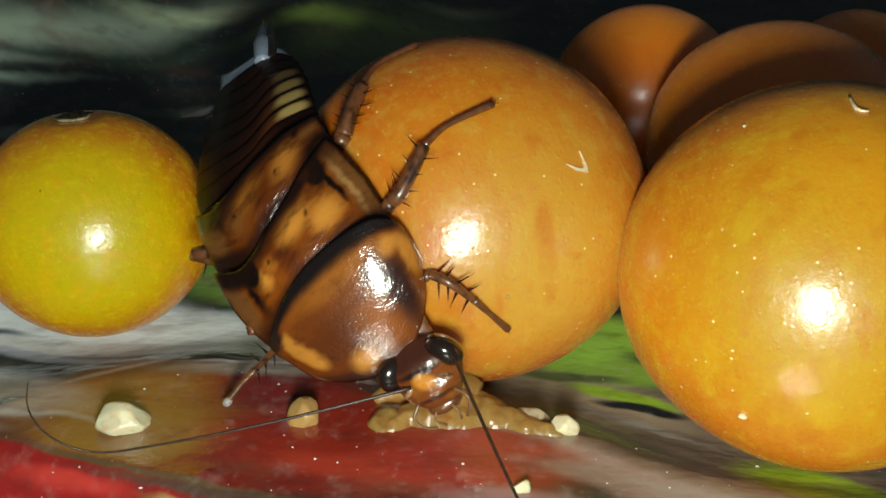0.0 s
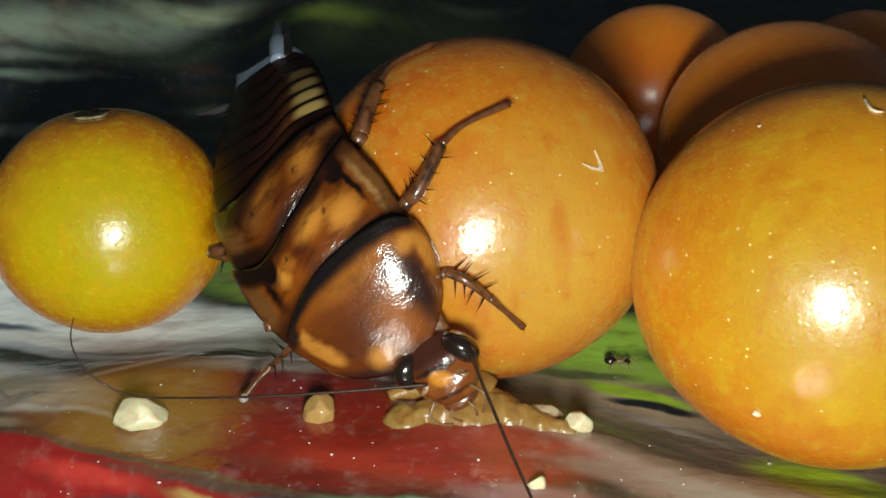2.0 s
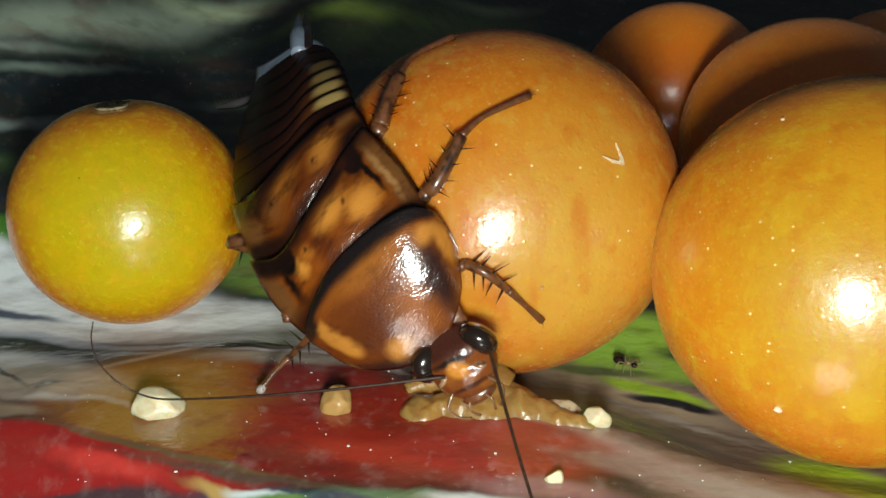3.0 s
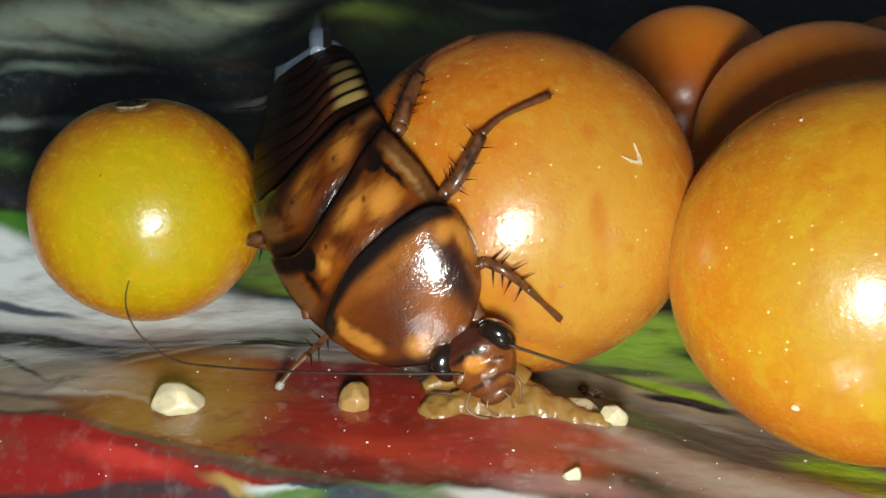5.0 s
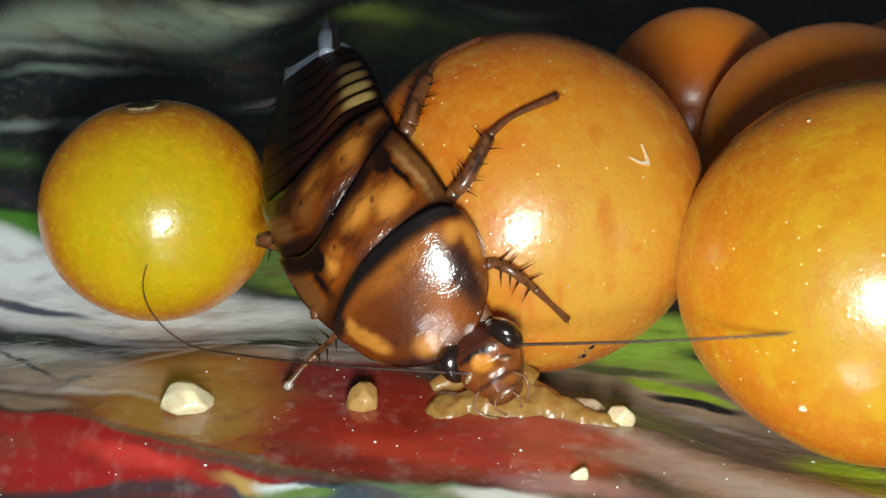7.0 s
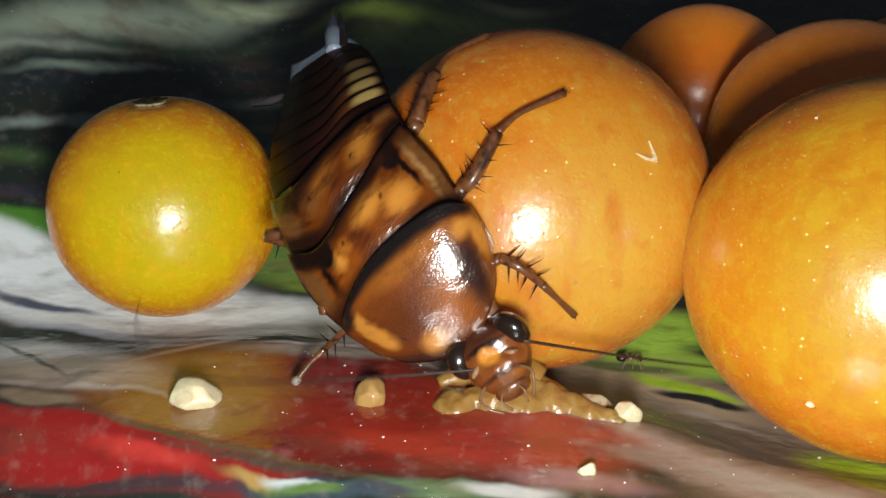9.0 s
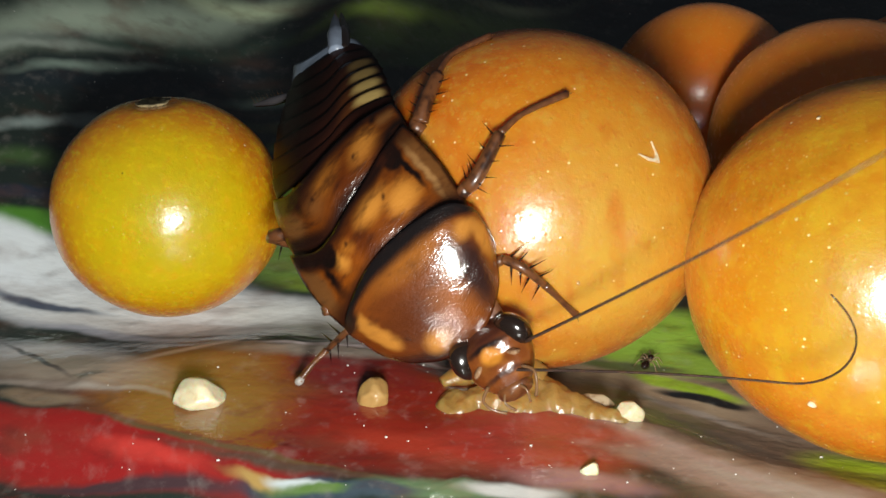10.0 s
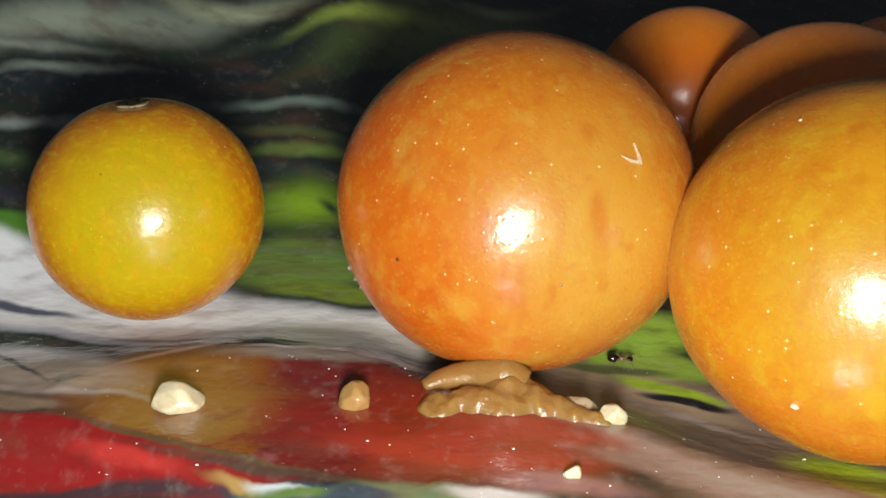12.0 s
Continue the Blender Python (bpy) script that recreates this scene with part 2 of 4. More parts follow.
print_.ink(-23.6, 71.0, 18.9, 3.7, -5, (0.86, 0.89, 0.9), 0.35)
print_.ink(-10.7, 69.6, 11.3, 3.0, -8, (0.76, 0.77, 0.74), 0.45)
print_.ink(-5.8, 67.1, 7.5, 2.5, -17, (0.52, 0.49, 0.43), 0.5)
print_.ink(-36.5, 71.9, 5.8, 0.7, -11, (0.1, 0.12, 0.17), 0.6)
print_.ink(-29.5, 67.2, 9.3, 0.9, -17, (0.38, 0.38, 0.42), 0.6)
print_.ink(-9.7, 61.8, 8.7, 1.2, -3, (0.26, 0.21, 0.17), 0.6)
print_.ink(-22.8, 67.9, 16.4, 1.4, -10, (0.66, 0.64, 0.62), 0.5)
print_.ink(-10.1, 65.0, 5.6, 1.6, -10, (0.58, 0.55, 0.52), 0.5)
print_.ink(-30.4, 56.1, 3.9, 0.9, -16, (0.3, 0.22, 0.14), 0.5)
print_.ink(21.1, 52.4, 15.8, 8.9, -35, (0.235, 0.165, 0.115), 0.3)
print_.ink(11.2, 61.2, 10.6, 4.4, -18, (0.36, 0.265, 0.17), 0.4)
print_.ink(16.6, 47.4, 10.5, 1.5, -23, (0.27, 0.19, 0.15), 0.6)
print_.ink(21.4, 45.9, 6.6, 1.2, -23, (0.3, 0.25, 0.2), 0.6)
print_.ink(12.5, 50.7, 8.5, 0.6, -27, (0.30, 0.21, 0.17), 0.6)
print_.ink(7.6, 46.4, 4.9, 0.9, -8, (0.26, 0.13, 0.12), 0.6)
print_.ink(19.9, 52.1, 10.0, 0.8, -35, (0.2, 0.155, 0.12), 0.6)
print_.ink(16.6, 58.1, 6.9, 0.6, -28, (0.36, 0.3, 0.25), 0.6)
print_.ink(6.6, 51.6, 5.7, 1.6, -12, (0.285, 0.04, 0.026), 0.5)
# Dark stroke: the crease's shade along the crest, drawn in colour
print_.ink(-13.6, 64.6, 4.3, 0.4, -11, (0.03, 0.02, 0.02), 0.5)
print_.ink(-19.5, 63.1, 5.3, 0.5, 28, (0.46, 0.39, 0.33), 0.9)
# Pale pink strokes: wet shine on the crest, also drawn in colour
print_.ink(-4.5, 62.3, 5.0, 0.6, -13, (0.62, 0.5, 0.48), 0.6)
print_.ink(-8.9, 62.8, 7.5, 0.4, -3, (0.55, 0.46, 0.45), 0.6)
print_.ink(15.9, 65.4, 6.9, 2.2, -21, (0.26, 0.38, 0.05), 0.35)
print_.ink(15.7, 69.8, 7.0, 4.0, 8, (0.34, 0.54, 0.06), 0.35)
print_.ink(17.3, 61.4, 4.8, 0.8, -23, (0.3, 0.42, 0.03), 0.4)
print_.ink(13.4, 64.1, 4.9, 0.7, -10, (0.1, 0.12, 0.04), 0.5)
print_.ink(18.5, 59.8, 3.8, 0.6, -17, (0.012, 0.014, 0.016), 0.4)
print_.ink(27.1, 49.0, 5.1, 2.7, -30, (0.42, 0.58, 0.03), 0.4)
print_.mottle(4.2, (0.16, 0.070, 0.040), 0.50, 0.74, 0.40, stretch=(0.5, 1.2, 1), turn=-15)
# The two pale grey mottles imitate glossy streaks on the plastic
print_.mottle(1.5, (0.42, 0.37, 0.33), 0.52, 0.85, 0.22, stretch=(0.9, 0.8, 1), turn=14)
print_.mottle(2.2, (0.05, 0.016, 0.012), 0.50, 0.80, 0.40, stretch=(0.6, 1.2, 1), turn=-12)
print_.mottle(0.7, (0.55, 0.50, 0.46), 0.58, 0.85, 0.14, stretch=(0.9, 0.8, 1), turn=10)
print_.specks(1.9, (0.85, 0.82, 0.74), 0.045, 0.8)
print_.bump(4.0, 0.30, 3.0, (0.6, 1.0, 1), 10).bump(1.2, 0.10, 3.0, (0.6, 1.0, 1), 12).bump(0.5, 0.030, 3.0, (0.7, 1.0, 1), 20)
print_.uneven_gloss(3.0, 0.02, 0.14, (0.4, 1.2, 1), "Coat Roughness")
print_.set("Diffuse Roughness", 1.0)
lay_cloth(print_.done())


# ---- tomatoes ----
def tomato_material(name, base, warm, pale, glow=0.40, sheen=0.015):
    s = Shader(name, base, roughness=0.46, coat=1.0, coat_roughness=0.14).set("Specular IOR Level", 0.45).set("Coat IOR", 1.58)
    s.warp(2.0, 0.9)
    s.mottle(8.0, warm, 0.40, 0.72, 0.9, 3.0)
    s.mottle(3.6, pale, 0.45, 0.80, 0.5, 4.0)
    s.mottle(1.6, warm, 0.45, 0.85, 0.40, 5.0)
    s.mottle(2.1, pale, 0.50, 0.72, 0.40, 5.0)
    s.mottle(0.6, pale, 0.55, 0.80, 0.30, 3.0)
    s.specks(0.55, (0.85, 0.52, 0.13), 0.30, 0.16)
    s.specks(0.8, (0.95, 0.66, 0.22), 0.12, 0.5)
    s.specks(1.9, (1.0, 0.80, 0.40), 0.060, 0.65)
    s.specks(3.7, (1.0, 0.88, 0.60), 0.040, 0.8)
    s.set("Subsurface Weight", glow).set("Subsurface Radius", (1.0, 0.36, 0.08)).set("Subsurface Scale", 0.0045)
    s.set("Diffuse Roughness", 0.9).set("IOR", 1.45).set("Sheen Weight", sheen).set("Sheen Roughness", 0.4)
    s.bump(0.5, 0.02, 3.0).bump(4.0, 0.06, 2.0).bump(0.12, 0.006, 2.0).pimples(0.60, 0.010, 0.35).pimples(1.3, 0.018, 0.12)
    s.uneven_gloss(0.7, 0.17, 0.29, key="Coat Roughness")
    return s


def cloud(s, deep, haze, glint):
    """Uneven ripening: streaks from pole to pole, hazy patches and pale grains under the skin, with sparkle painted in
    as glint specks.
    """
    s.mottle(3.0, deep, 0.48, 0.72, 0.55, 5.0, (1.3, 1.3, 0.45)).mottle(1.5, haze, 0.52, 0.74, 0.50, 5.0, (1.1, 1.1, 0.7)).mottle(0.7, deep, 0.54, 0.78, 0.30, 4.0)
    s.mottle(4.5, haze, 0.54, 0.72, 0.45, 4.0).specks(0.62, haze, 0.26, 0.40).specks(1.25, glint, 0.095, 0.8)
    return s


def tomato_mesh(radii, seed, dimple=0.06, rings=56, sides=96):
    bm = bmesh.new()
    made = bmesh.ops.create_uvsphere(bm, u_segments=sides, v_segments=rings, radius=1.0)["verts"]
    for v in made:
        n = v.co.normalized()
        k = 1.0 + 0.012 * noise.noise(n * 1.4 + Vector((seed, 0, 0))) + 0.004 * noise.noise(n * 3.1 + Vector((0, seed, 0)))
        k -= dimple * math.exp(-((1 - n.z) / 0.02) ** 1.0)
        v.co = Vector((n.x * radii[0], n.y * radii[1], n.z * radii[2])) * k
    return bm


def tomato(at, radii, material, label, seed, tilt=(0, 0, 0), scar=None):
    t = thing("tomato", (at[0], at[1], at[2]), label, "tomato", "tomatoes on the cloth")
    skin = part("skin", tomato_mesh(radii, seed, 0.06 if scar else 0.0), material, t)
    t.rotation_euler = [radians(a) for a in tilt]
    if scar:
        bm = bmesh.new()
        edge, top, low = [], radii[2] * 0.982, radii[2] * 0.955
        hub = bm.verts.new((0, 0, top - 0.25))
        for k in range(28):
            a = 2 * math.pi * k / 28
            r = scar * (1.0 + 0.22 * noise.noise(Vector((math.cos(a) * 1.6, math.sin(a) * 1.6, seed))))
            z = top + 0.18 * noise.noise(Vector((math.cos(a) * 2.2, math.sin(a) * 2.2, seed + 4)))
            edge.append((bm.verts.new((r * math.cos(a), r * math.sin(a), z)), bm.verts.new((r * 0.8 * math.cos(a), r * 0.8 * math.sin(a), low))))
        for (a, c), (b, d) in zip(edge, edge[1:] + edge[:1]):
            bm.faces.new((hub, a, b))
            bm.faces.new((a, c, d, b))
        part("stem_scar", bm, scar_mat, t, "dry pale stem scar")
    return t


scar_mat = Shader("dry_stem", (0.42, 0.33, 0.17), 0.7).mottle(0.4, (0.06, 0.035, 0.02), 0.45, 0.7).bump(0.3, 0.06).done()
amber = tomato_material("amber_tomato_skin", (0.5902, 0.1284, 0.00432), (0.5329, 0.08677, 0.00288), (0.6659, 0.3019, 0.0144))
# Paler upper front, redder underside and left rim: light falloff painted into the skin
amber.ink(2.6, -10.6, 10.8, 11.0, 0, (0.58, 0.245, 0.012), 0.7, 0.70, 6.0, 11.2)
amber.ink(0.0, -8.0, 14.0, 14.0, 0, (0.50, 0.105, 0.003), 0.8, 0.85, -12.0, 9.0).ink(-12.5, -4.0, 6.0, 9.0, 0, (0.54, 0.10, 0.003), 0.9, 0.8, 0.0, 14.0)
# Pale haze around the highlight, laid into the base colour
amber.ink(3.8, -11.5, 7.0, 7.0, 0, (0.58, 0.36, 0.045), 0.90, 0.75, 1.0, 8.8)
cloud(amber, (0.50, 0.115, 0.002), (0.60, 0.36, 0.045), (1.0, 0.82, 0.45))
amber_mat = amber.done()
gold = tomato_material("golden_tomato_skin", (0.58, 0.175, 0.0030), (0.4859, 0.1117, 0.002592), (0.6254, 0.347, 0.01037))
# Pale front, deeper underside, brighter top: fall of light put into the skin colour
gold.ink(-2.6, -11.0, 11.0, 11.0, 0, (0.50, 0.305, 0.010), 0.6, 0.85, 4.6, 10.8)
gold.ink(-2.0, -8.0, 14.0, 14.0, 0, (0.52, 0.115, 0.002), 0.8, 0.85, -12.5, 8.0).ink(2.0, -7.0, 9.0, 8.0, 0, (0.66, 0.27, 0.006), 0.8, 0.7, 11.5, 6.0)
cloud(gold, (0.48, 0.150, 0.002), (0.58, 0.365, 0.012), (1.0, 0.82, 0.42))
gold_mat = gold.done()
lime = tomato_material("yellow_tomato_skin", (0.56, 0.17, 0.004), (0.52, 0.14, 0.003), (0.60, 0.25, 0.006))
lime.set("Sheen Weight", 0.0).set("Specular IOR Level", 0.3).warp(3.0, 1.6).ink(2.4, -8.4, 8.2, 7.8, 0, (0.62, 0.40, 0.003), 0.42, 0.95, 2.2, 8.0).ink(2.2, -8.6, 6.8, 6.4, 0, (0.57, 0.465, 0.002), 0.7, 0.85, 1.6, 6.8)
lime.mottle(1.4, (0.74, 0.42, 0.004), 0.46, 0.8, 0.6, 6.0).mottle(0.5, (0.74, 0.58, 0.006), 0.50, 0.76, 0.50, 4.0)
lime.mottle(0.9, (0.38, 0.28, 0.003), 0.50, 0.80, 0.25, 4.0).specks(0.9, (1.0, 0.86, 0.25), 0.11, 0.5)
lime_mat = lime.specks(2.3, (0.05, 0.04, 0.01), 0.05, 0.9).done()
deep_mat = tomato_material("deep_orange_tomato_skin", (0.96, 0.28, 0.012), (0.90, 0.21, 0.008), (0.96, 0.36, 0.025), 0.15, 0.10).done()

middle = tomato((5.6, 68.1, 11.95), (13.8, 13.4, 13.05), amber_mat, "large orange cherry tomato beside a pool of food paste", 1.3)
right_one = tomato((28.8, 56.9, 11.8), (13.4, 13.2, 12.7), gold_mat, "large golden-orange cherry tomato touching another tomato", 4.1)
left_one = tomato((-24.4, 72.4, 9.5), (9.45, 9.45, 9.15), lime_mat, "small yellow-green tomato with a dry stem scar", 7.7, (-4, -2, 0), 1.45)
tomato((27.2, 104.8, 9.5), (10.4, 10.2, 9.7), deep_mat, "small orange tomato standing behind the others", 9.2, (140, 0, 30))
tomato((35.0, 82.8, 10.9), (12.1, 11.4, 11.4), deep_mat, "orange tomato in the shadow of a larger one", 12.4, (100, 20, 0))
tomato((53.4, 110.2, 8.6), (8.9, 8.6, 8.6), deep_mat, "dark orange tomato in deep shade", 15.0, (120, 0, 60))

wet_mat = Shader("clear_drop", (0.95, 0.93, 0.9), 0.03, 1.0, 0.02).set("Transmission Weight", 0.85).set("IOR", 1.33).done()

# a pale nick in the skin of the middle tomato, and two dark pits
nick_mat = Shader("torn_skin", (0.86, 0.72, 0.48), 0.3, 0.8, 0.1).mottle(0.3, (0.75, 0.42, 0.12), 0.45, 0.7).done()
pit_mat = Shader("dark_pit", (0.05, 0.02, 0.008), 0.5).done()


def on_skin(host, centre, radii, way, lift):
    """The place on an upright tomato's surface along a way from its centre, in the host's own space."""
    d = Vector(way).normalized()
    k = 1.0 / math.sqrt(sum((d[i] / radii[i]) ** 2 for i in range(3)))
    m = host.rotation_euler.to_matrix().inverted()
    return m @ (d * (k + lift))


bm = bmesh.new()
way = Vector((7.1, -9.2, 7.3))
right_, up_ = Vector((0.79, 0.61, 0.0)), Vector((-0.35, 0.45, 0.82))
tri = [(-0.95, 0.30), (-0.3, -0.35), (0.55, -0.72), (0.62, -0.2), (0.56, 0.85), (0.48, -0.1), (0.2, -0.38), (-0.2, -0.2)]
top = [bm.verts.new(on_skin(middle, None, (13.8, 13.4, 13.05), way + right_ * a + up_ * b, 0.09)) for a, b in tri]
low = [bm.verts.new(on_skin(middle, None, (13.8, 13.4, 13.05), way + right_ * a + up_ * b, -0.15)) for a, b in tri]
bm.faces.new(top)
for k in range(len(tri)):
    bm.faces.new((top[k], low[k], low[(k + 1) % len(tri)], top[(k + 1) % len(tri)]))
part("skin_nick", bm, nick_mat, middle, "pale torn nick in the skin", smooth=False)
for way, size in (((-7.7, -9.9, -4.1), 0.26), ((-6.8, -1.0, 10.9), 0.16)):
    bm = bmesh.new()
    blob(bm, on_skin(right_one, None, (13.4, 13.2, 12.7), way, -0.06), (size * 1.5, size, size * 0.7), (20, 0, 30), rough=0.3, subdivisions=2)
    part("scab", bm, nick_mat, right_one, "small pale scab")
for way, size in (((-12.3, -3.9, -3.6), 0.26), ((-12.0, -4.2, -4.4), 0.20), ((-11.7, -4.6, -5.0), 0.15), ((2.0, -12.6, -0.2), 0.12)):
    bm = bmesh.new()
    blob(bm, on_skin(middle, None, (13.8, 13.4, 13.05), way, 0.03), (size, size, size), subdivisions=2)
    part("droplet", bm, wet_mat, middle, "clear water droplet")
bm = bmesh.new()
tube(bm, [on_skin(right_one, None, (13.4, 13.2, 12.7), w, 0.03) for w in ((-0.8, -1.1, 12.6), (-1.0, -2.8, 12.4), (-0.4, -3.1, 12.3))], (0.08, 0.13, 0.05), 6, 3)
part("scratch", bm, nick_mat, right_one, "pale bent scratch")
bm = bmesh.new()
tube(bm, [on_skin(left_one, None, (9.45, 9.45, 9.15), w, 0.02) for w in ((8.0, -4.4, 2.7), (8.05, -4.6, 1.9))], (0.06, 0.05), 6, 3)
part("scratch", bm, nick_mat, left_one, "short pale scratch")
for way in ((-8.2, -9.8, 0.2),):
    bm = bmesh.new()
    blob(bm, on_skin(middle, None, (13.8, 13.4, 13.05), way, -0.07), (0.15, 0.15, 0.15), subdivisions=2)
    part("pit", bm, pit_mat, middle, "tiny dark pit")


# ---- food scraps ----
paste_mat = Shader("food_paste", (0.56, 0.30, 0.080), 0.38, 0.45, 0.20)
paste_mat.mottle(1.6, (0.66, 0.42, 0.13), 0.42, 0.75, 0.8).mottle(0.8, (0.50, 0.22, 0.045), 0.52, 0.80, 0.5)
paste_mat.set("Subsurface Weight", 0.7).set("Subsurface Radius", (1.0, 0.6, 0.3)).set("Subsurface Scale", 0.0025).set("Transmission Weight", 0.42).set("IOR", 1.36)
paste_mat = paste_mat.bump(0.22, 0.03, 2.0).bump(0.9, 0.10).done()


def smear_mesh(bumps, x0, x1, y0, y1, base, step=0.13):
    """A continuous mound: rounded swells that run into each other, with a thin ragged rim."""
    bm = bmesh.new()
    xs, ys = np.arange(x0, x1, step), np.arange(y0, y1, step)
    verts = {}
    for i, x in enumerate(xs):
        for j, y in enumerate(ys):
            wx = x + 0.35 * noise.noise(Vector((x * 0.6, y * 0.6, 3.0)))
            wy = y + 0.35 * noise.noise(Vector((x * 0.6, y * 0.6, 9.0)))
            h = -0.5
            for cx, cy, rx, ry, turn, tall in bumps:
                c, s = math.cos(radians(turn)), math.sin(radians(turn))
                dx, dy = (wx - cx) * c + (wy - cy) * s, -(wx - cx) * s + (wy - cy) * c
                q = 1 - (dx / rx) ** 2 - (dy / ry) ** 2
                h = max(h, -0.5) if q < -0.35 else ((max(h, 0.0) ** 2.4 + (tall * q ** 0.8) ** 2.4) ** (1 / 2.4) if q > 0 else max(h, q * 0.9))
            if h > -0.45:
                h += 0.30 * noise.fractal(Vector((x * 0.85, y * 0.85, 1.0)), 1.0, 2.0, 3) * min(1.0, max(0.0, h + 0.4))
                verts[i, j] = bm.verts.new((x, y, float(cloth_height(np.array(x), np.array(y))) + h))
    for i, j in list(verts):
        q = [verts.get(k) for k in ((i, j), (i + 1, j), (i + 1, j + 1), (i, j + 1))]
        if all(q):
            bm.faces.new(q)
    bmesh.ops.delete(bm, geom=[v for v in bm.verts if not v.link_faces], context="VERTS")
    bmesh.ops.translate(bm, vec=-Vector(base), verts=bm.verts)
    return bm


paste = thing("food_paste", (4.0, 55.5, 2.5), "wet tan smear of chewed food on the cloth", "food scrap")
part("smear", smear_mesh(((0.0, 54.8, 1.7, 1.3, 10, 0.75), (1.9, 55.2, 1.8, 1.5, 0, 0.95), (3.7, 55.3, 2.0, 1.6, 20, 0.95), (4.8, 56.8, 1.9, 1.8, 0, 1.55), (5.3, 54.6, 1.6, 1.1, 0, 0.65),
                          (6.9, 55.2, 1.9, 1.5, -25, 1.0), (6.6, 56.7, 1.6, 1.4, 0, 0.9), (8.6, 54.5, 1.8, 1.2, -30, 0.75), (10.2, 53.6, 1.5, 0.8, -25, 0.45)), -4, 13.5, 49.5, 60.5, (4.0, 55.5, 2.5)),
     paste_mat, paste)
bm = bmesh.new()
tube(bm, [(-5.4, 1.6, -0.3), (-3.9, 2.1, 0.0), (-1.7, 2.2, 0.3), (0.4, 1.9, 0.55), (1.9, 1.3, 0.1)], (0.45, 0.90, 1.15, 1.45, 1.0), 18, 6)
for v in bm.verts:
    v.co += v.co.normalized() * 0.10 * noise.noise(v.co * 1.1)
part("lump", bm, paste_mat, paste, "smooth elongated lump")

grain_mat = Shader("rice_crumb", (0.80, 0.70, 0.46), 0.5, 0.35, 0.2)
grain_mat.set("Subsurface Weight", 0.3).set("Subsurface Scale", 0.0008)
grain_mat = grain_mat.mottle(0.7, (0.66, 0.50, 0.24), 0.5, 0.75, 0.7).bump(0.5, 0.08).done()
pale_mat = Shader("thin_flake", (0.50, 0.40, 0.26), 0.35, 0.6, 0.12).mottle(0.5, (0.34, 0.22, 0.12), 0.45, 0.7).bump(0.4, 0.06).done()
tan_mat = Shader("soaked_crumb", (0.46, 0.27, 0.09), 0.4, 0.5, 0.15).mottle(0.6, (0.45, 0.25, 0.08), 0.45, 0.7).bump(0.5, 0.06).done()


def crumb(at, radii, turn, seed, material, label, flat=-0.4):
    z = float(cloth_height(np.array(at[0]), np.array(at[1])))
    c = thing("crumb", (at[0], at[1], z), label, "crumb", "crumbs on the cloth")
    bm = bmesh.new()
    blob(bm, (0, 0, radii[2] * 0.40), radii, turn, 0.20, 0.8, 4, seed, flat * radii[2])
    r = random.Random(int(seed))
    middle_ = Vector((0, 0, radii[2] * 0.40))
    for _ in range(9):
        n = Vector((r.uniform(-1, 1), r.uniform(-1, 1), r.uniform(-0.3, 1))).normalized()
        reach = max((v.co - middle_).dot(n) for v in bm.verts) * r.uniform(0.70, 0.86)
        for v in bm.verts:
            over = (v.co - middle_).dot(n) - reach
            if over > 0:
                v.co -= n * over * 0.94
    part("grain", bm, material, c)


crumb((-18.5, 55.0), (2.05, 1.3, 1.35), (0, 6, 10), 3.0, grain_mat, "cream-coloured broken grain of rice")
crumb((-6.1, 55.1), (1.35, 1.05, 1.25), (0, 0, 0), 8.0, tan_mat, "tan cone-shaped crumb in the wet")
crumb((11.6, 53.6), (1.05, 0.85, 0.95), (0, 8, -10), 12.0, grain_mat, "cream crumb at the edge of the paste")
crumb((9.7, 55.1), (1.3, 0.8, 0.62), (0, 0, -25), 17.0, pale_mat, "thin flat crumb beside the paste")
crumb((8.1, 47.3), (0.62, 0.5, 0.48), (0, 0, 15), 21.0, grain_mat, "tiny cream crumb on the wet cloth")

# wet specks that catch the light
wet = Shader("wet_speck", (0.9, 0.88, 0.84), 0.12, 1.0, 0.03).done()
bm = bmesh.new()
rng = random.Random(5)
for _ in range(95):
    x, y = rng.uniform(-27, 26), rng.uniform(45.5, 62)
    z = float(cloth_height(np.array(x), np.array(y)))
    r = 0.022 + 0.075 * rng.random() ** 3
    blob(bm, (x, y, z + r * 0.3), (r * rng.uniform(0.8, 1.6), r, r * 0.7), subdivisions=1)
drops = new("wet_specks", bpy.data.meshes.new("wet_specks"))
bmesh.ops.scale(bm, vec=(MM, MM, MM), verts=bm.verts)
bm.to_mesh(drops.data)
bm.free()
drops.data.materials.append(wet)
tagged(drops, "tiny glistening wet specks scattered on the cloth", "specks", kind="stuff")


# ---- the cockroach ----
def spine(y):
    """The body's middle line at y along the body: sideways and upward offset of the back."""
    x = np.interp(y, (-21, -16.4, -10.3, -5.2, 0, 5.4, 9, 12), (1.2, 1.3, 1.6, 1.7, 1.3, 0.4, -0.9, -1.7))
    z = np.interp((y - 1.0, y, y + 1.0), (-20, -16.4, -13.3, -10.3, -7.5, -5.2, 0, 3.5, 5.4, 7.5, 9.2, 12), (-11.6, -8.6, -5.8, -3.2, -1.4, -0.5, 0.0, 0.0, -0.45, -1.15, -2.0, -3.8)).mean()
    return float(x), float(z)


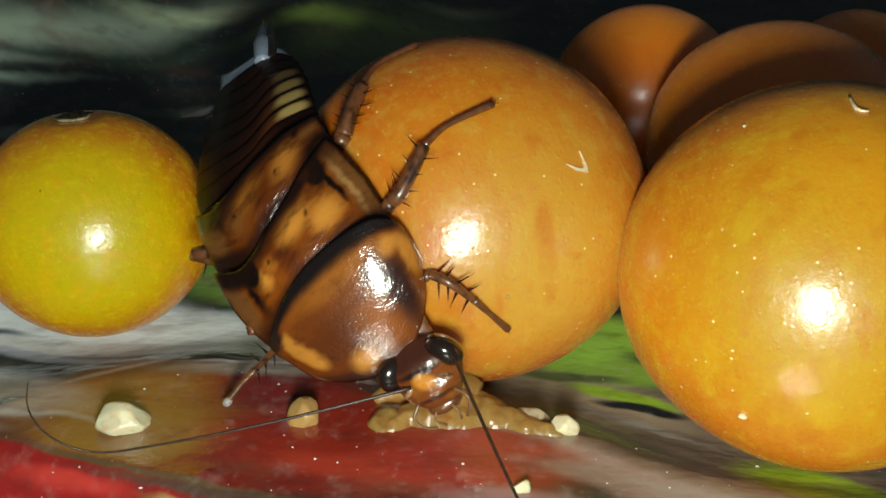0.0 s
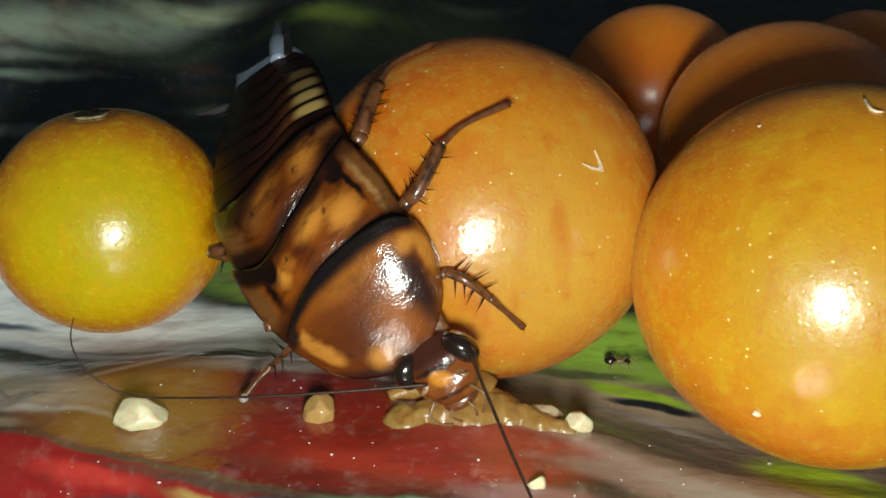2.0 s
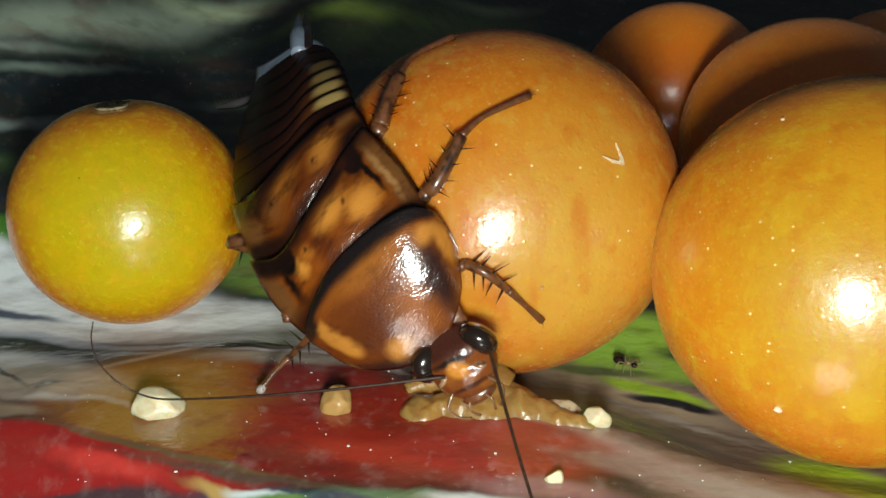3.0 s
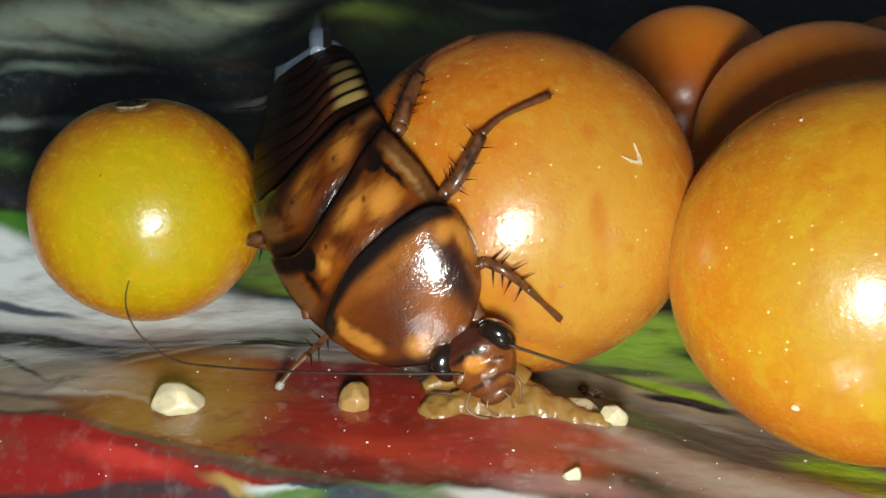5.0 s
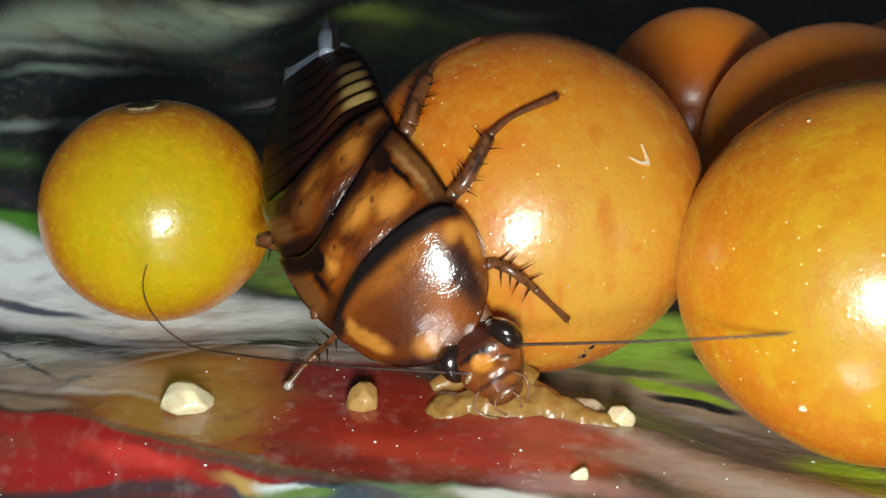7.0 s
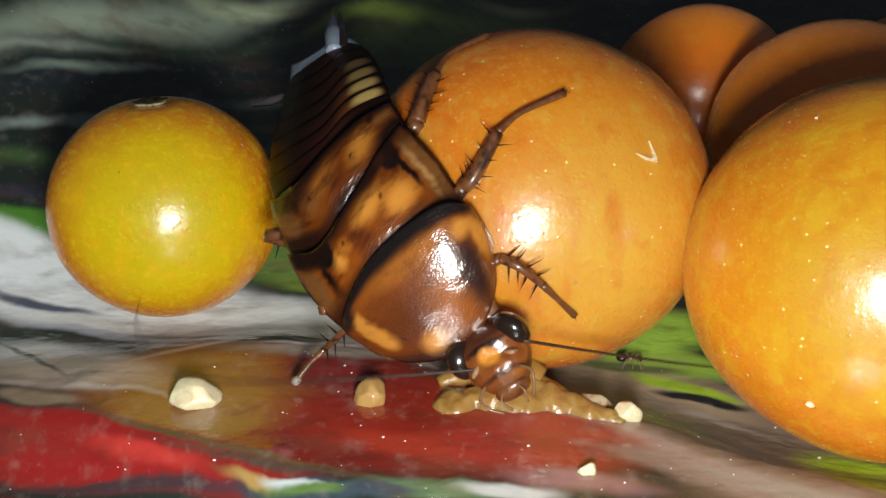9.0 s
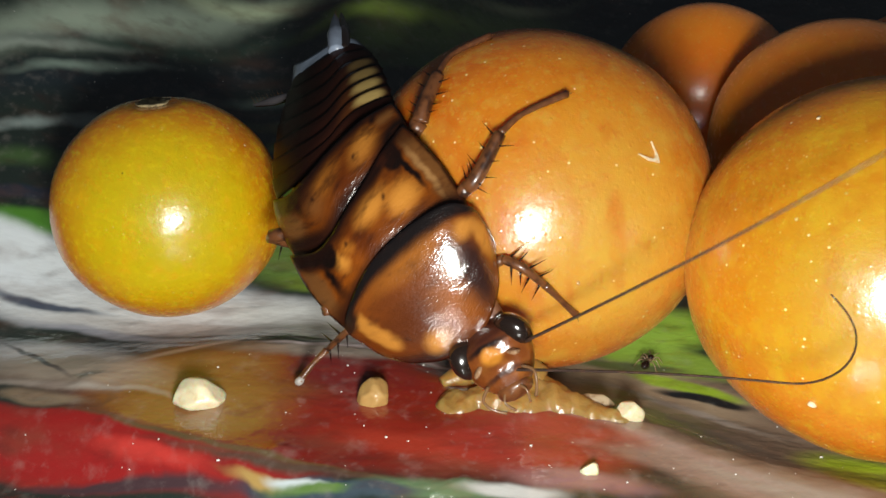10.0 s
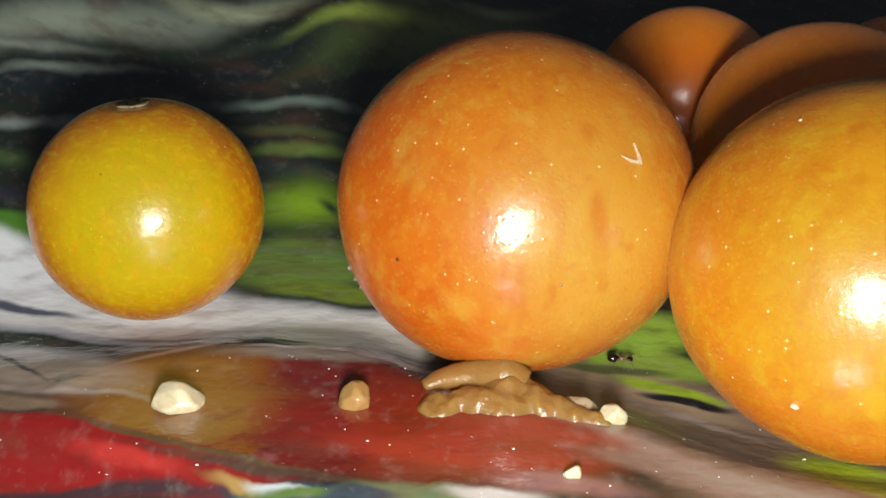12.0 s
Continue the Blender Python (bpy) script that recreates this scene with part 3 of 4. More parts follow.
def bend(points, steps):
    """Evenly spread places on a smooth line through a few points."""
    pts, out = [Vector(p) for p in points], []
    for k in range(steps + 1):
        f = k / steps * (len(pts) - 1)
        i = min(int(f), len(pts) - 2)
        t = f - i
        p0, p1, p2, p3 = pts[max(i - 1, 0)], pts[i], pts[i + 1], pts[min(i + 2, len(pts) - 1)]
        out.append(0.5 * (2 * p1 + (p2 - p0) * t + (2 * p0 - 5 * p1 + 4 * p2 - p3) * t * t + (3 * p1 - p0 - 3 * p2 + p3) * t ** 3))
    return out


def plate_mesh(front, rear, crown=1.8, bulge=0.3, lift=0.4, dome=0.0, nose=0.0, rim=0.0, nu=44, nv=22):
    """A domed back plate between the lines of its front and rear edges, which run from its left to its right flank."""
    bm = bmesh.new()
    uv = bm.loops.layers.uv.new("surface")
    ahead, behind = bend(front, nu), bend(rear, nu)
    grid, place = [], {}
    for j in range(nv + 1):
        v = j / nv
        row = []
        for i in range(nu + 1):
            u = 2 * i / nu - 1
            p = ahead[i].lerp(behind[i], v)
            z = spine(p.y)[1] - crown * abs(u) ** 2.6 + lift * v * v - 0.25 * (1 - v) ** 3 - nose * (1 - v) ** 2.5 + dome * (1 - u * u) * 4 * v * (1 - v)
            z += rim * max(0.0, abs(u) - 0.82) / 0.18 + 0.05 * noise.noise(Vector((p.x * 0.5, p.y * 0.5, front[0][1])))
            vert = bm.verts.new((p.x - bulge * 4 * v * (1 - v) * u * abs(u), p.y, z))
            place[vert] = (i / nu, v)
            row.append(vert)
        grid.append(row)
    for a, b in zip(grid, grid[1:]):
        for i in range(nu):
            f = bm.faces.new((a[i], a[i + 1], b[i + 1], b[i]))
            for loop in f.loops:
                loop[uv].uv = place[loop.vert]
    return bm


def shell(name, base, fleck=1.0):
    s = Shader(name, base, roughness=0.34, coat=1.0, coat_roughness=0.085, space="UV", scale=1.0)
    s.set("Coat IOR", 1.6)
    s.set("Specular IOR Level", 0.15)
    s.mottle(0.26, (0.075, 0.018, 0.003), 0.45, 0.75, 0.55 * fleck, 4.0).mottle(0.09, (0.05, 0.013, 0.004), 0.48, 0.78, 0.35 * fleck, 4.0)
    return s.warp(0.30, 0.075).warp(0.09, 0.02)


DARK, BROWN, RUST, AMBER, TAN, CREAM = (0.006, 0.003, 0.0024), (0.022, 0.006, 0.003), (0.085, 0.017, 0.002), (0.20, 0.048, 0.0035), (0.50, 0.20, 0.030), (0.52, 0.36, 0.12)
LOBE = (0.15, 0.058, 0.015)
pro = shell("neck_shield_shell", AMBER)
pro.ink(0.42, 0.34, 0.26, 0.34, 0, RUST, 0.9, 0.9).ink(0.53, 0.78, 0.26, 0.13, 0, (0.30, 0.095, 0.009), 0.9).ink(0.62, 0.30, 0.10, 0.25, 0, (0.26, 0.07, 0.006), 0.9)
pro.ink(0.77, 0.32, 0.09, 0.38, 0, (0.026, 0.007, 0.004), 0.7).ink(0.69, 0.62, 0.055, 0.09, 0, (0.045, 0.011, 0.004), 0.8).ink(0.40, 0.02, 0.28, 0.08, 0, BROWN, 0.9)
pro.ink(0.92, 0.45, 0.060, 0.30, 0, TAN, 0.6).ink(0.84, 0.68, 0.09, 0.11, 0, TAN, 0.7)
pro.ink(0.150, 0.58, 0.042, 0.15, 0, TAN, 0.6).ink(0.172, 0.47, 0.046, 0.13, 0, TAN, 0.6).ink(0.20, 0.37, 0.052, 0.12, 0, TAN, 0.6).ink(0.235, 0.29, 0.06, 0.10, 0, TAN, 0.6).ink(0.275, 0.22, 0.062, 0.08, 0, TAN, 0.7).ink(0.48, 0.14, 0.06, 0.09, 0, TAN, 0.8)
pro.ink(0.5, 1.06, 0.95, 0.23, 0, DARK, 0.35).ink(0.04, 0.88, 0.115, 0.40, 0, DARK, 0.4).ink(0.82, 1.0, 0.22, 0.17, 0, DARK, 0.4)
pro.ink(1.01, 0.40, 0.028, 0.8, 0, DARK, 0.7).ink(-0.01, 0.40, 0.025, 0.8, 0, BROWN, 0.7)
pro.mottle(0.16, (0.030, 0.008, 0.003), 0.52, 0.80, 0.55, 3.0).set("Coat Roughness", 0.17).set("Coat IOR", 2.1)
pro_mat = pro.bump(0.014, 0.022, 1.0).bump(0.06, 0.03, 2.0).bump(0.3, 0.10).done()
mid_ = shell("middle_plate_shell", AMBER)
mid_.ink(0.46, 0.50, 0.09, 0.40, 0, RUST, 0.9, 0.9).ink(0.75, 0.50, 0.085, 0.17, 0, TAN, 0.8).ink(0.60, 0.72, 0.11, 0.15, 0, TAN, 0.85).ink(0.27, 0.60, 0.05, 0.17, 0, TAN, 0.8).ink(0.36, 0.66, 0.05, 0.12, 0, (0.33, 0.11, 0.012), 0.9)
mid_.ink(0.68, 0.67, 0.014, 0.035, 0, BROWN, 0.9, 0.8).ink(0.38, 0.71, 0.014, 0.04, 0, BROWN, 0.9, 0.8).ink(0.52, 1.04, 0.34, 0.10, 0, BROWN, 0.8)
mid_.ink(0.935, 0.52, 0.060, 0.50, 0, LOBE, 0.4).ink(0.905, 0.55, 0.018, 0.32, 0, (0.32, 0.16, 0.055), 0.9).ink(0.075, 0.52, 0.055, 0.34, 0, LOBE, 0.5)
mid_.ink(0.825, 0.93, 0.062, 0.24, 0, DARK, 0.3).ink(0.72, 1.02, 0.16, 0.17, 0, DARK, 0.4).ink(0.855, 0.66, 0.018, 0.26, 0, DARK, 0.6).ink(0.55, 1.05, 0.5, 0.12, 0, DARK, 0.5)
mid_.ink(0.13, 0.98, 0.16, 0.24, 0, DARK, 0.35).ink(0.225, 0.84, 0.075, 0.26, 0, DARK, 0.35).ink(0.165, 0.55, 0.03, 0.34, 0, DARK, 0.8)
# The browns along the front edge paint the shade under the overlapping neck shield
mid_.ink(-0.005, 0.5, 0.030, 0.9, 0, DARK, 0.6).ink(1.005, 0.5, 0.030, 0.9, 0, DARK, 0.6).ink(0.55, 0.10, 0.8, 0.20, 0, BROWN, 0.6)
mid_.ink(0.45, 0.02, 0.9, 0.24, 0, (0.018, 0.005, 0.003), 0.85, 0.9).ink(0.5, 1.10, 0.9, 0.30, 0, (0.012, 0.004, 0.0025), 0.6, 0.95)
mid_.mottle(0.14, (0.034, 0.008, 0.003), 0.47, 0.75, 0.65, 3.0)
mid_mat = mid_.set("Coat Roughness", 0.17).set("Coat Weight", 0.45).bump(0.02, 0.020, 1.0).bump(0.06, 0.03, 2.0).bump(0.25, 0.10).done()
low_ = shell("rear_plate_shell", (0.13, 0.031, 0.0028))
low_.ink(0.55, 0.45, 0.07, 0.40, 0, RUST, 0.9, 0.9).ink(0.72, 0.62, 0.10, 0.22, 0, TAN, 0.85, 0.6).ink(0.43, 0.72, 0.12, 0.20, 0, (0.24, 0.080, 0.010), 0.9).ink(0.30, 0.62, 0.08, 0.20, 0, (0.16, 0.055, 0.012), 0.9)
low_.ink(0.65, 0.58, 0.015, 0.04, 0, BROWN, 0.9, 0.8).ink(0.33, 0.67, 0.015, 0.04, 0, BROWN, 0.9, 0.8).ink(0.47, 0.16, 0.18, 0.14, 0, RUST, 0.9)
# Brown front edge, here and below: shade under the overlapping plate, painted in
low_.ink(0.115, 0.52, 0.075, 0.27, 0, LOBE, 0.5).ink(0.06, 0.92, 0.13, 0.19, 0, DARK, 0.45).ink(0.12, 0.12, 0.22, 0.24, 0, DARK, 0.5).ink(0.50, 0.08, 0.6, 0.22, 0, BROWN, 0.6).ink(0.20, 0.80, 0.03, 0.2, 0, BROWN, 0.9)
low_.ink(0.90, 0.76, 0.07, 0.15, 0, LOBE, 0.6).ink(0.92, 0.34, 0.15, 0.28, 0, DARK, 0.6).ink(0.82, 0.90, 0.03, 0.12, 0, DARK, 0.8)
low_.ink(0.5, 1.06, 0.9, 0.16, 0, DARK, 0.45).ink(0.20, 0.86, 0.18, 0.22, 0, BROWN, 0.7, 0.8).ink(-0.005, 0.5, 0.030, 0.9, 0, DARK, 0.6).ink(1.005, 0.5, 0.035, 0.9, 0, DARK, 0.6)
low_.ink(0.45, 0.02, 0.9, 0.26, 0, (0.018, 0.005, 0.003), 0.85, 0.9).ink(0.5, 1.10, 0.9, 0.30, 0, (0.012, 0.004, 0.0025), 0.6, 0.95)
low_.mottle(0.14, (0.030, 0.008, 0.003), 0.45, 0.72, 0.7, 3.0)
low_mat = low_.set("Coat Roughness", 0.20).set("Coat Weight", 0.40).bump(0.02, 0.020, 1.0).bump(0.06, 0.03, 2.0).bump(0.25, 0.10).done()


def abdomen_material(name, patch, rim):
    """patch: how strong the cream patch on the right flank is; rim: a reflection painted as the pale edge on the left
    one.
    """
    s = shell(name, (0.011, 0.0028, 0.0019), 0.12)
    s.ink(0.60, 0.4, 0.22, 0.5, 0, (0.030, 0.008, 0.004), 0.9)
    if patch:
        s.ink(0.80, 0.60, 0.16, 0.42, 0, (0.10, 0.030, 0.007), 0.8, patch).ink(0.855, 0.62, 0.105, 0.30, 0, CREAM, 0.5, patch)
    if rim:
        s.ink(0.0, 0.5, 0.028, 0.9, 0, CREAM, 0.5, rim)
    s.ink(0.75, 1.03, 0.40, 0.14, 0, DARK, 0.8)
    return s.set("Coat Weight", 0.12).set("Coat Roughness", 0.28).set("Roughness", 0.5).bump(0.07, 0.03, 4.0).done()


abd_mats = [abdomen_material("abdomen_shell", p, r) for p, r in ((0.0, 0.9), (1.0, 0.8), (0.9, 0.5), (0.55, 0.2), (0.25, 0.0), (0.0, 0.0), (0.0, 0.0))]
end_mat = Shader("tail_plate_shell", (0.20, 0.245, 0.32), 0.45, 0.5, 0.2).mottle(2.2, (0.09, 0.105, 0.14), 0.42, 0.68, 0.8).done()
belly_mat = Shader("belly", (0.16, 0.055, 0.015), 0.35, 0.7, 0.12).mottle(1.0, (0.07, 0.02, 0.008), 0.4, 0.7).bump(0.5, 0.05).done()
leg_mat = Shader("leg_shell", (0.140, 0.050, 0.017), 0.35, 0.8, 0.1).mottle(1.1, (0.020, 0.007, 0.004), 0.42, 0.62, 0.9).bump(0.2, 0.02).done()
foot_mat = Shader("foot_shell", (0.105, 0.036, 0.014), 0.35, 0.7, 0.1).mottle(0.4, (0.16, 0.06, 0.02), 0.45, 0.7).done()
dark_mat = Shader("dark_shell", (0.014, 0.008, 0.006), 0.2, 1.0, 0.05).done()
socket_mat = Shader("socket_shell", (0.30, 0.17, 0.09), 0.15, 1.0, 0.04).mottle(0.4, (0.10, 0.04, 0.02), 0.45, 0.7).done()
head_mat = Shader("head_shell", (0.17, 0.045, 0.008), 0.3, 1.0, 0.07).mottle(1.0, (0.26, 0.085, 0.014), 0.45, 0.75, 0.8).warp(1.2, 0.35)
head_mat.ink(0, -0.5, 2.6, 1.15, 0, (0.050, 0.013, 0.007), 0.5).ink(0, 0.55, 1.6, 0.22, 0, (0.012, 0.005, 0.004), 0.7).ink(0, 1.15, 0.72, 0.52, 0, (0.52, 0.20, 0.022), 0.4)
head_mat.ink(0, 2.35, 1.9, 0.16, 0, (0.05, 0.014, 0.006), 0.8).ink(0, 3.3, 1.8, 0.5, 0, (0.09, 0.025, 0.009), 0.8)
head_mat = head_mat.bump(0.3, 0.04).bump(0.9, 0.08).done()
palp_mat = Shader("palp", (0.19, 0.095, 0.042), 0.35, 0.5, 0.1).done()
pad_mat = Shader("foot_pad", (0.42, 0.38, 0.35), 0.2, 1.0, 0.05).mottle(0.3, (0.25, 0.15, 0.12), 0.5, 0.7).done()
feeler_mat = Shader("feeler_shell", (0.026, 0.012, 0.008), 0.5, 0.2, 0.2).mottle(0.5, (0.060, 0.026, 0.013), 0.4, 0.7).done()
dim_mat = Shader("dark_cercus_shell", (0.06, 0.055, 0.06), 0.5, 0.4, 0.2).done()
cercus_mat = Shader("cercus_shell", (0.26, 0.31, 0.40), 0.5, 0.4, 0.2).mottle(1.8, (0.16, 0.18, 0.24), 0.45, 0.75, 0.7).done()


def axes_pose(at, forward, up):
    """A pose at a place in millimetres with y along forward and z towards up."""
    f = Vector(forward).normalized()
    u = Vector(up)
    u = (u - f * u.dot(f)).normalized()
    r = f.cross(u)
    m = Matrix((r, f, u)).transposed().to_4x4()
    m.translation = Vector(at) * MM
    return m


roach = thing("cockroach", (0, 0, 0), "brown and amber cockroach nymph clinging to a tomato, head down", "cockroach")
part("neck_shield", plate_mesh(((6.3, 5.0), (5.1, 6.8), (3.4, 8.3), (1.0, 9.2), (-2.0, 8.7), (-4.2, 7.0), (-5.3, 4.5)), ((6.2, 3.9), (4.0, 2.8), (1.5, 1.75), (-0.9, 1.35), (-3.2, 1.25), (-4.8, 1.4), (-5.7, 2.1)),
                               1.9, 0.15, 0.70, 0.35, 0.6, 0.0, 56, 36), pro_mat, roach, "amber neck shield with dark rear band", thick=0.18)
part("middle_plate", plate_mesh(((6.3, 4.3), (3.1, 3.2), (0.3, 2.6), (-2.6, 2.3), (-5.2, 2.3)), ((7.3, -2.6), (5.0, -1.3), (3.1, -1.4), (1.4, -2.2), (-0.7, -3.2), (-2.7, -4.5), (-4.3, -5.6)),
                                2.0, 0.5, 0.75, 0.50, 0.0, 0.25), mid_mat, roach, "amber plate with dark wedges and brown flank lobes", thick=0.16)
part("rear_plate", plate_mesh(((7.4, -2.2), (3.7, -0.8), (1.5, -1.8), (-1.3, -2.9), (-4.1, -5.0)), ((7.1, -7.3), (5.2, -6.2), (3.3, -6.2), (1.0, -6.8), (-1.3, -7.3), (-2.8, -7.6), (-4.1, -7.9)),
                              2.0, 0.25, 0.65, 0.45, 0.0, 0.2), low_mat, roach, "amber plate with dark wedges", thick=0.16)


def seam(f):
    """The line across the abdomen at the share f of its length: left flank, back, right flank."""
    def at(xs, ys):
        return np.array((np.interp(f, (0, 0.25, 0.5, 0.75, 1), xs), np.interp(f, (0, 0.25, 0.5, 0.75, 1), ys)))
    left, back, right = at((7.2, 7.2, 6.9, 6.1, 4.4), (-7.4, -11.1, -15.0, -18.6, -20.8)), at((1.2, 1.0, 0.9, 0.7, 0.2), (-6.6, -8.8, -11.6, -15.4, -18.6)), at((-4.0, -4.0, -3.6, -2.8, -1.9), (-7.6, -10.1, -13.0, -15.9, -18.3))
    return [tuple(p) for p in (left, (left + back) / 2 + (0.0, 0.2), back + (0.0, -0.4), (back + right) / 2 + (0.0, -0.75), right)]


for k in range(7):
    part("back_segment", plate_mesh(seam(max(0.0, k / 7.6 - 0.06)), seam((k + 1) / 7.6), 1.75, 0.0, 0.10, 0.03, 0.0, 0.0, 32, 8), abd_mats[k], roach,
         "dark brown segment with cream flank patch" if 1 <= k <= 4 else "dark brown segment", thick=0.05)
part("tail_plate", plate_mesh(seam(0.86), seam(1.0), 1.5, 0.0, 0.25, 0.05, 0.0, 0.0, 24, 8), end_mat, roach, "bluish grey tail plate", thick=0.14)

bm = bmesh.new()
rings = []
for y, w, d in ((9.6, 1.4, 0.7), (8.6, 2.8, 1.4), (6.5, 4.0, 1.9), (3.0, 4.6, 2.1), (-1.0, 5.2, 2.3), (-6.0, 5.0, 2.5), (-10.0, 4.4, 2.4), (-13.0, 3.6, 2.0), (-16.0, 2.4, 1.4), (-17.8, 0.8, 0.5)):
    cx, cz = spine(y)
    rings.append([bm.verts.new((cx + w * 0.88 * math.cos(a), y, cz - 2.0 + d * (0.30 if math.sin(a) > 0 else 0.8) * math.sin(a)))
                  for a in (2 * math.pi * k / 24 for k in range(24))])
for a, b in zip(rings, rings[1:]):
    for k in range(24):
        bm.faces.new((a[k], a[(k + 1) % 24], b[(k + 1) % 24], b[k]))
bm.faces.new(rings[0][::-1])
bm.faces.new(rings[-1])
part("belly", bm, belly_mat, roach)

for side, pts, sizes in ((-1, ((-0.4, -17.6, -9.9), (-0.7, -19.6, -11.2), (-0.6, -23.2, -14.4)), (0.70, 0.78, 0.05)), (1, ((5.8, -18.6, -12.4), (7.6, -19.5, -12.8), (9.6, -20.7, -13.4)), (0.30, 0.36, 0.05))):
    bm = bmesh.new()
    tube(bm, pts, sizes, 10, 6)
    cercus = part("cercus", bm, cercus_mat if side < 0 else dim_mat, roach, "pale blue-grey cercus" if side < 0 else "dark grey cercus")
    bm = bmesh.new()
    tube(bm, [Vector(p) + Vector((-0.5 if side < 0 else 0.0, 0.1, -0.25)) for p in pts], [r * 0.8 for r in sizes], 8, 6)
    part("cercus_side", bm, dark_mat, cercus, "dark flank of the cercus")
    for k in range(9):
        bm = bmesh.new()
        spike(bm, Vector(pts[0]).lerp(Vector(pts[2]), 0.15 + k / 10.5), (-0.9 if side < 0 else -0.2, -0.7 if side < 0 else -1.0, 0.25 + 0.15 * (k % 3)), 1.0, 0.03)
        part("hair", bm, palp_mat, cercus)

# head: dark crown, orange face, eyes, palps, feelers
HEAD_AT = (-1.5, 9.5, -3.3)
head = thing("head", HEAD_AT, "", "")
head.parent = roach
head.scale = (1.12, 1.12, 1.12)
bm = bmesh.new()
for v in bmesh.ops.create_uvsphere(bm, u_segments=48, v_segments=32, radius=1.0)["verts"]:
    n = v.co.copy()
    wide = np.interp(n.y, (-1, -0.3, 0.3, 0.7, 1), (2.25, 2.30, 2.05, 1.75, 1.5))
    rise = 0.22 * math.exp(-((n.y + 0.35) / 0.3) ** 2) - 0.16 * math.exp(-((n.y - 0.05) / 0.15) ** 2) + 0.10 * math.exp(-((n.y - 0.35) / 0.2) ** 2)
    v.co = Vector((n.x * wide, 1.15 + n.y * 2.45, -0.35 + n.z * 1.42 + (rise if n.z > 0 else 0.0) + 0.05 * noise.noise(n * 3.0)))
part("skull", bm, head_mat, head, "brown head capsule with an orange brow")
for sx in (-1, 1):
    bm = bmesh.new()
    blob(bm, (sx * 1.62, 0.25, -0.02), (0.84, 1.25, 1.28), (0, sx * 28, -sx * 34), rough=0.04, seed=sx)
    part("eye", bm, dark_mat, head, "glossy black compound eye")
    bm = bmesh.new()
    blob(bm, (sx * 1.18, 1.45, 0.72), (0.44, 0.22, 0.24), (0, 0, sx * 28), rough=0.25, seed=3 + sx, subdivisions=2)
    part("socket", bm, socket_mat, head, "pale wet antenna socket")
    bm = bmesh.new()
    tube(bm, [(sx * 1.2, 2.4, 0.5), (sx * 1.75, 3.0, 0.8), (sx * 1.5, 3.7, 0.7), (sx * 1.0, 4.2, 0.3)], (0.12, 0.09, 0.08, 0.11), 7, 4)
    part("palp", bm, palp_mat, head, "pale jointed palp")
    bm = bmesh.new()
    tube(bm, [(sx * 0.5, 3.2, 0.4), (sx * 0.75, 3.7, 0.5), (sx * 0.5, 4.3, 0.1)], (0.09, 0.07, 0.09), 6, 4)
    part("palp", bm, palp_mat, head, "pale jointed palp")
bm = bmesh.new()
blob(bm, (0, 3.1, -0.25), (1.15, 0.65, 0.85), rough=0.12, seed=5)
part("mouth", bm, belly_mat, head)


def leg(points, sizes, spines, foot, pad=False, parent=roach):
    """points: hip, knee, ankle; foot: the tarsus's points. spines along the tibia."""
    bm = bmesh.new()
    tube(bm, points[:2], sizes[:2], 10, 4)
    thigh = part("leg", bm, leg_mat, parent)
    bm = bmesh.new()
    shin = points[1:]
    tube(bm, shin, sizes[1:1 + len(shin)], 9, 6)
    r = random.Random(len(foot) + int(points[0][1] * 10))
    part("shin", bm, leg_mat, thigh, "spiny shin")
    for k in range(spines):
        f = (k + 0.7) / (spines + 0.4) * (len(shin) - 1)
        i = min(int(f), len(shin) - 2)
        p = Vector(shin[i]).lerp(Vector(shin[i + 1]), f - i)
        way = (Vector(shin[i + 1]) - Vector(shin[i])).normalized()
        side = way.cross(Vector((0, 0, 1))).normalized() * (1 if k % 2 else -1)
        bm = bmesh.new()
        spike(bm, p, side + way * 0.45 + Vector((0, 0, r.uniform(-0.1, 0.5))), r.uniform(1.15, 1.65), 0.12)
        part("spine", bm, dark_mat, thigh)
    bm = bmesh.new()
    tube(bm, foot, [0.28] + [0.19] * (len(foot) - 2) + [0.27], 8, 5)
    end, way = Vector(foot[-1]), (Vector(foot[-1]) - Vector(foot[-2])).normalized()
    for s in (-1, 1):
        spike(bm, end, way + way.orthogonal() * 0.7 * s, 0.5, 0.07)
    part("foot", bm, foot_mat, thigh)
    if pad:
        bm = bmesh.new()
        blob(bm, end, (0.42, 0.34, 0.34), rough=0.2, subdivisions=2)
        part("foot_pad", bm, pad_mat, thigh, "wet whitish foot pad")


leg([(-3.6, 0.6, -3.2), (-5.9, 0.6, -1.7), (-6.8, 0.5, -1.5), (-9.5, -1.2, -2.0)], (0.50, 0.48, 0.52, 0.42), 11, [(-9.5, -1.2, -2.0), (-11.3, -1.75, -3.0), (-14.2, -1.7, -4.7)])
leg([(-3.2, 5.2, -3.6), (-5.2, 5.6, -3.0), (-6.0, 6.8, -3.1), (-6.3, 8.2, -4.6)], (0.45, 0.34, 0.33, 0.24), 8, [(-6.3, 8.2, -4.6), (-6.4, 9.4, -6.0), (-6.5, 10.6, -7.4)])
leg([(-2.8, -5.0, -4.2), (-5.0, -5.7, -3.2), (-6.0, -6.7, -3.4), (-7.5, -8.3, -4.5)], (0.60, 0.62, 0.58, 0.48), 9, [(-7.5, -8.3, -4.5), (-8.8, -9.7, -6.2), (-11.6, -9.9, -8.0)])
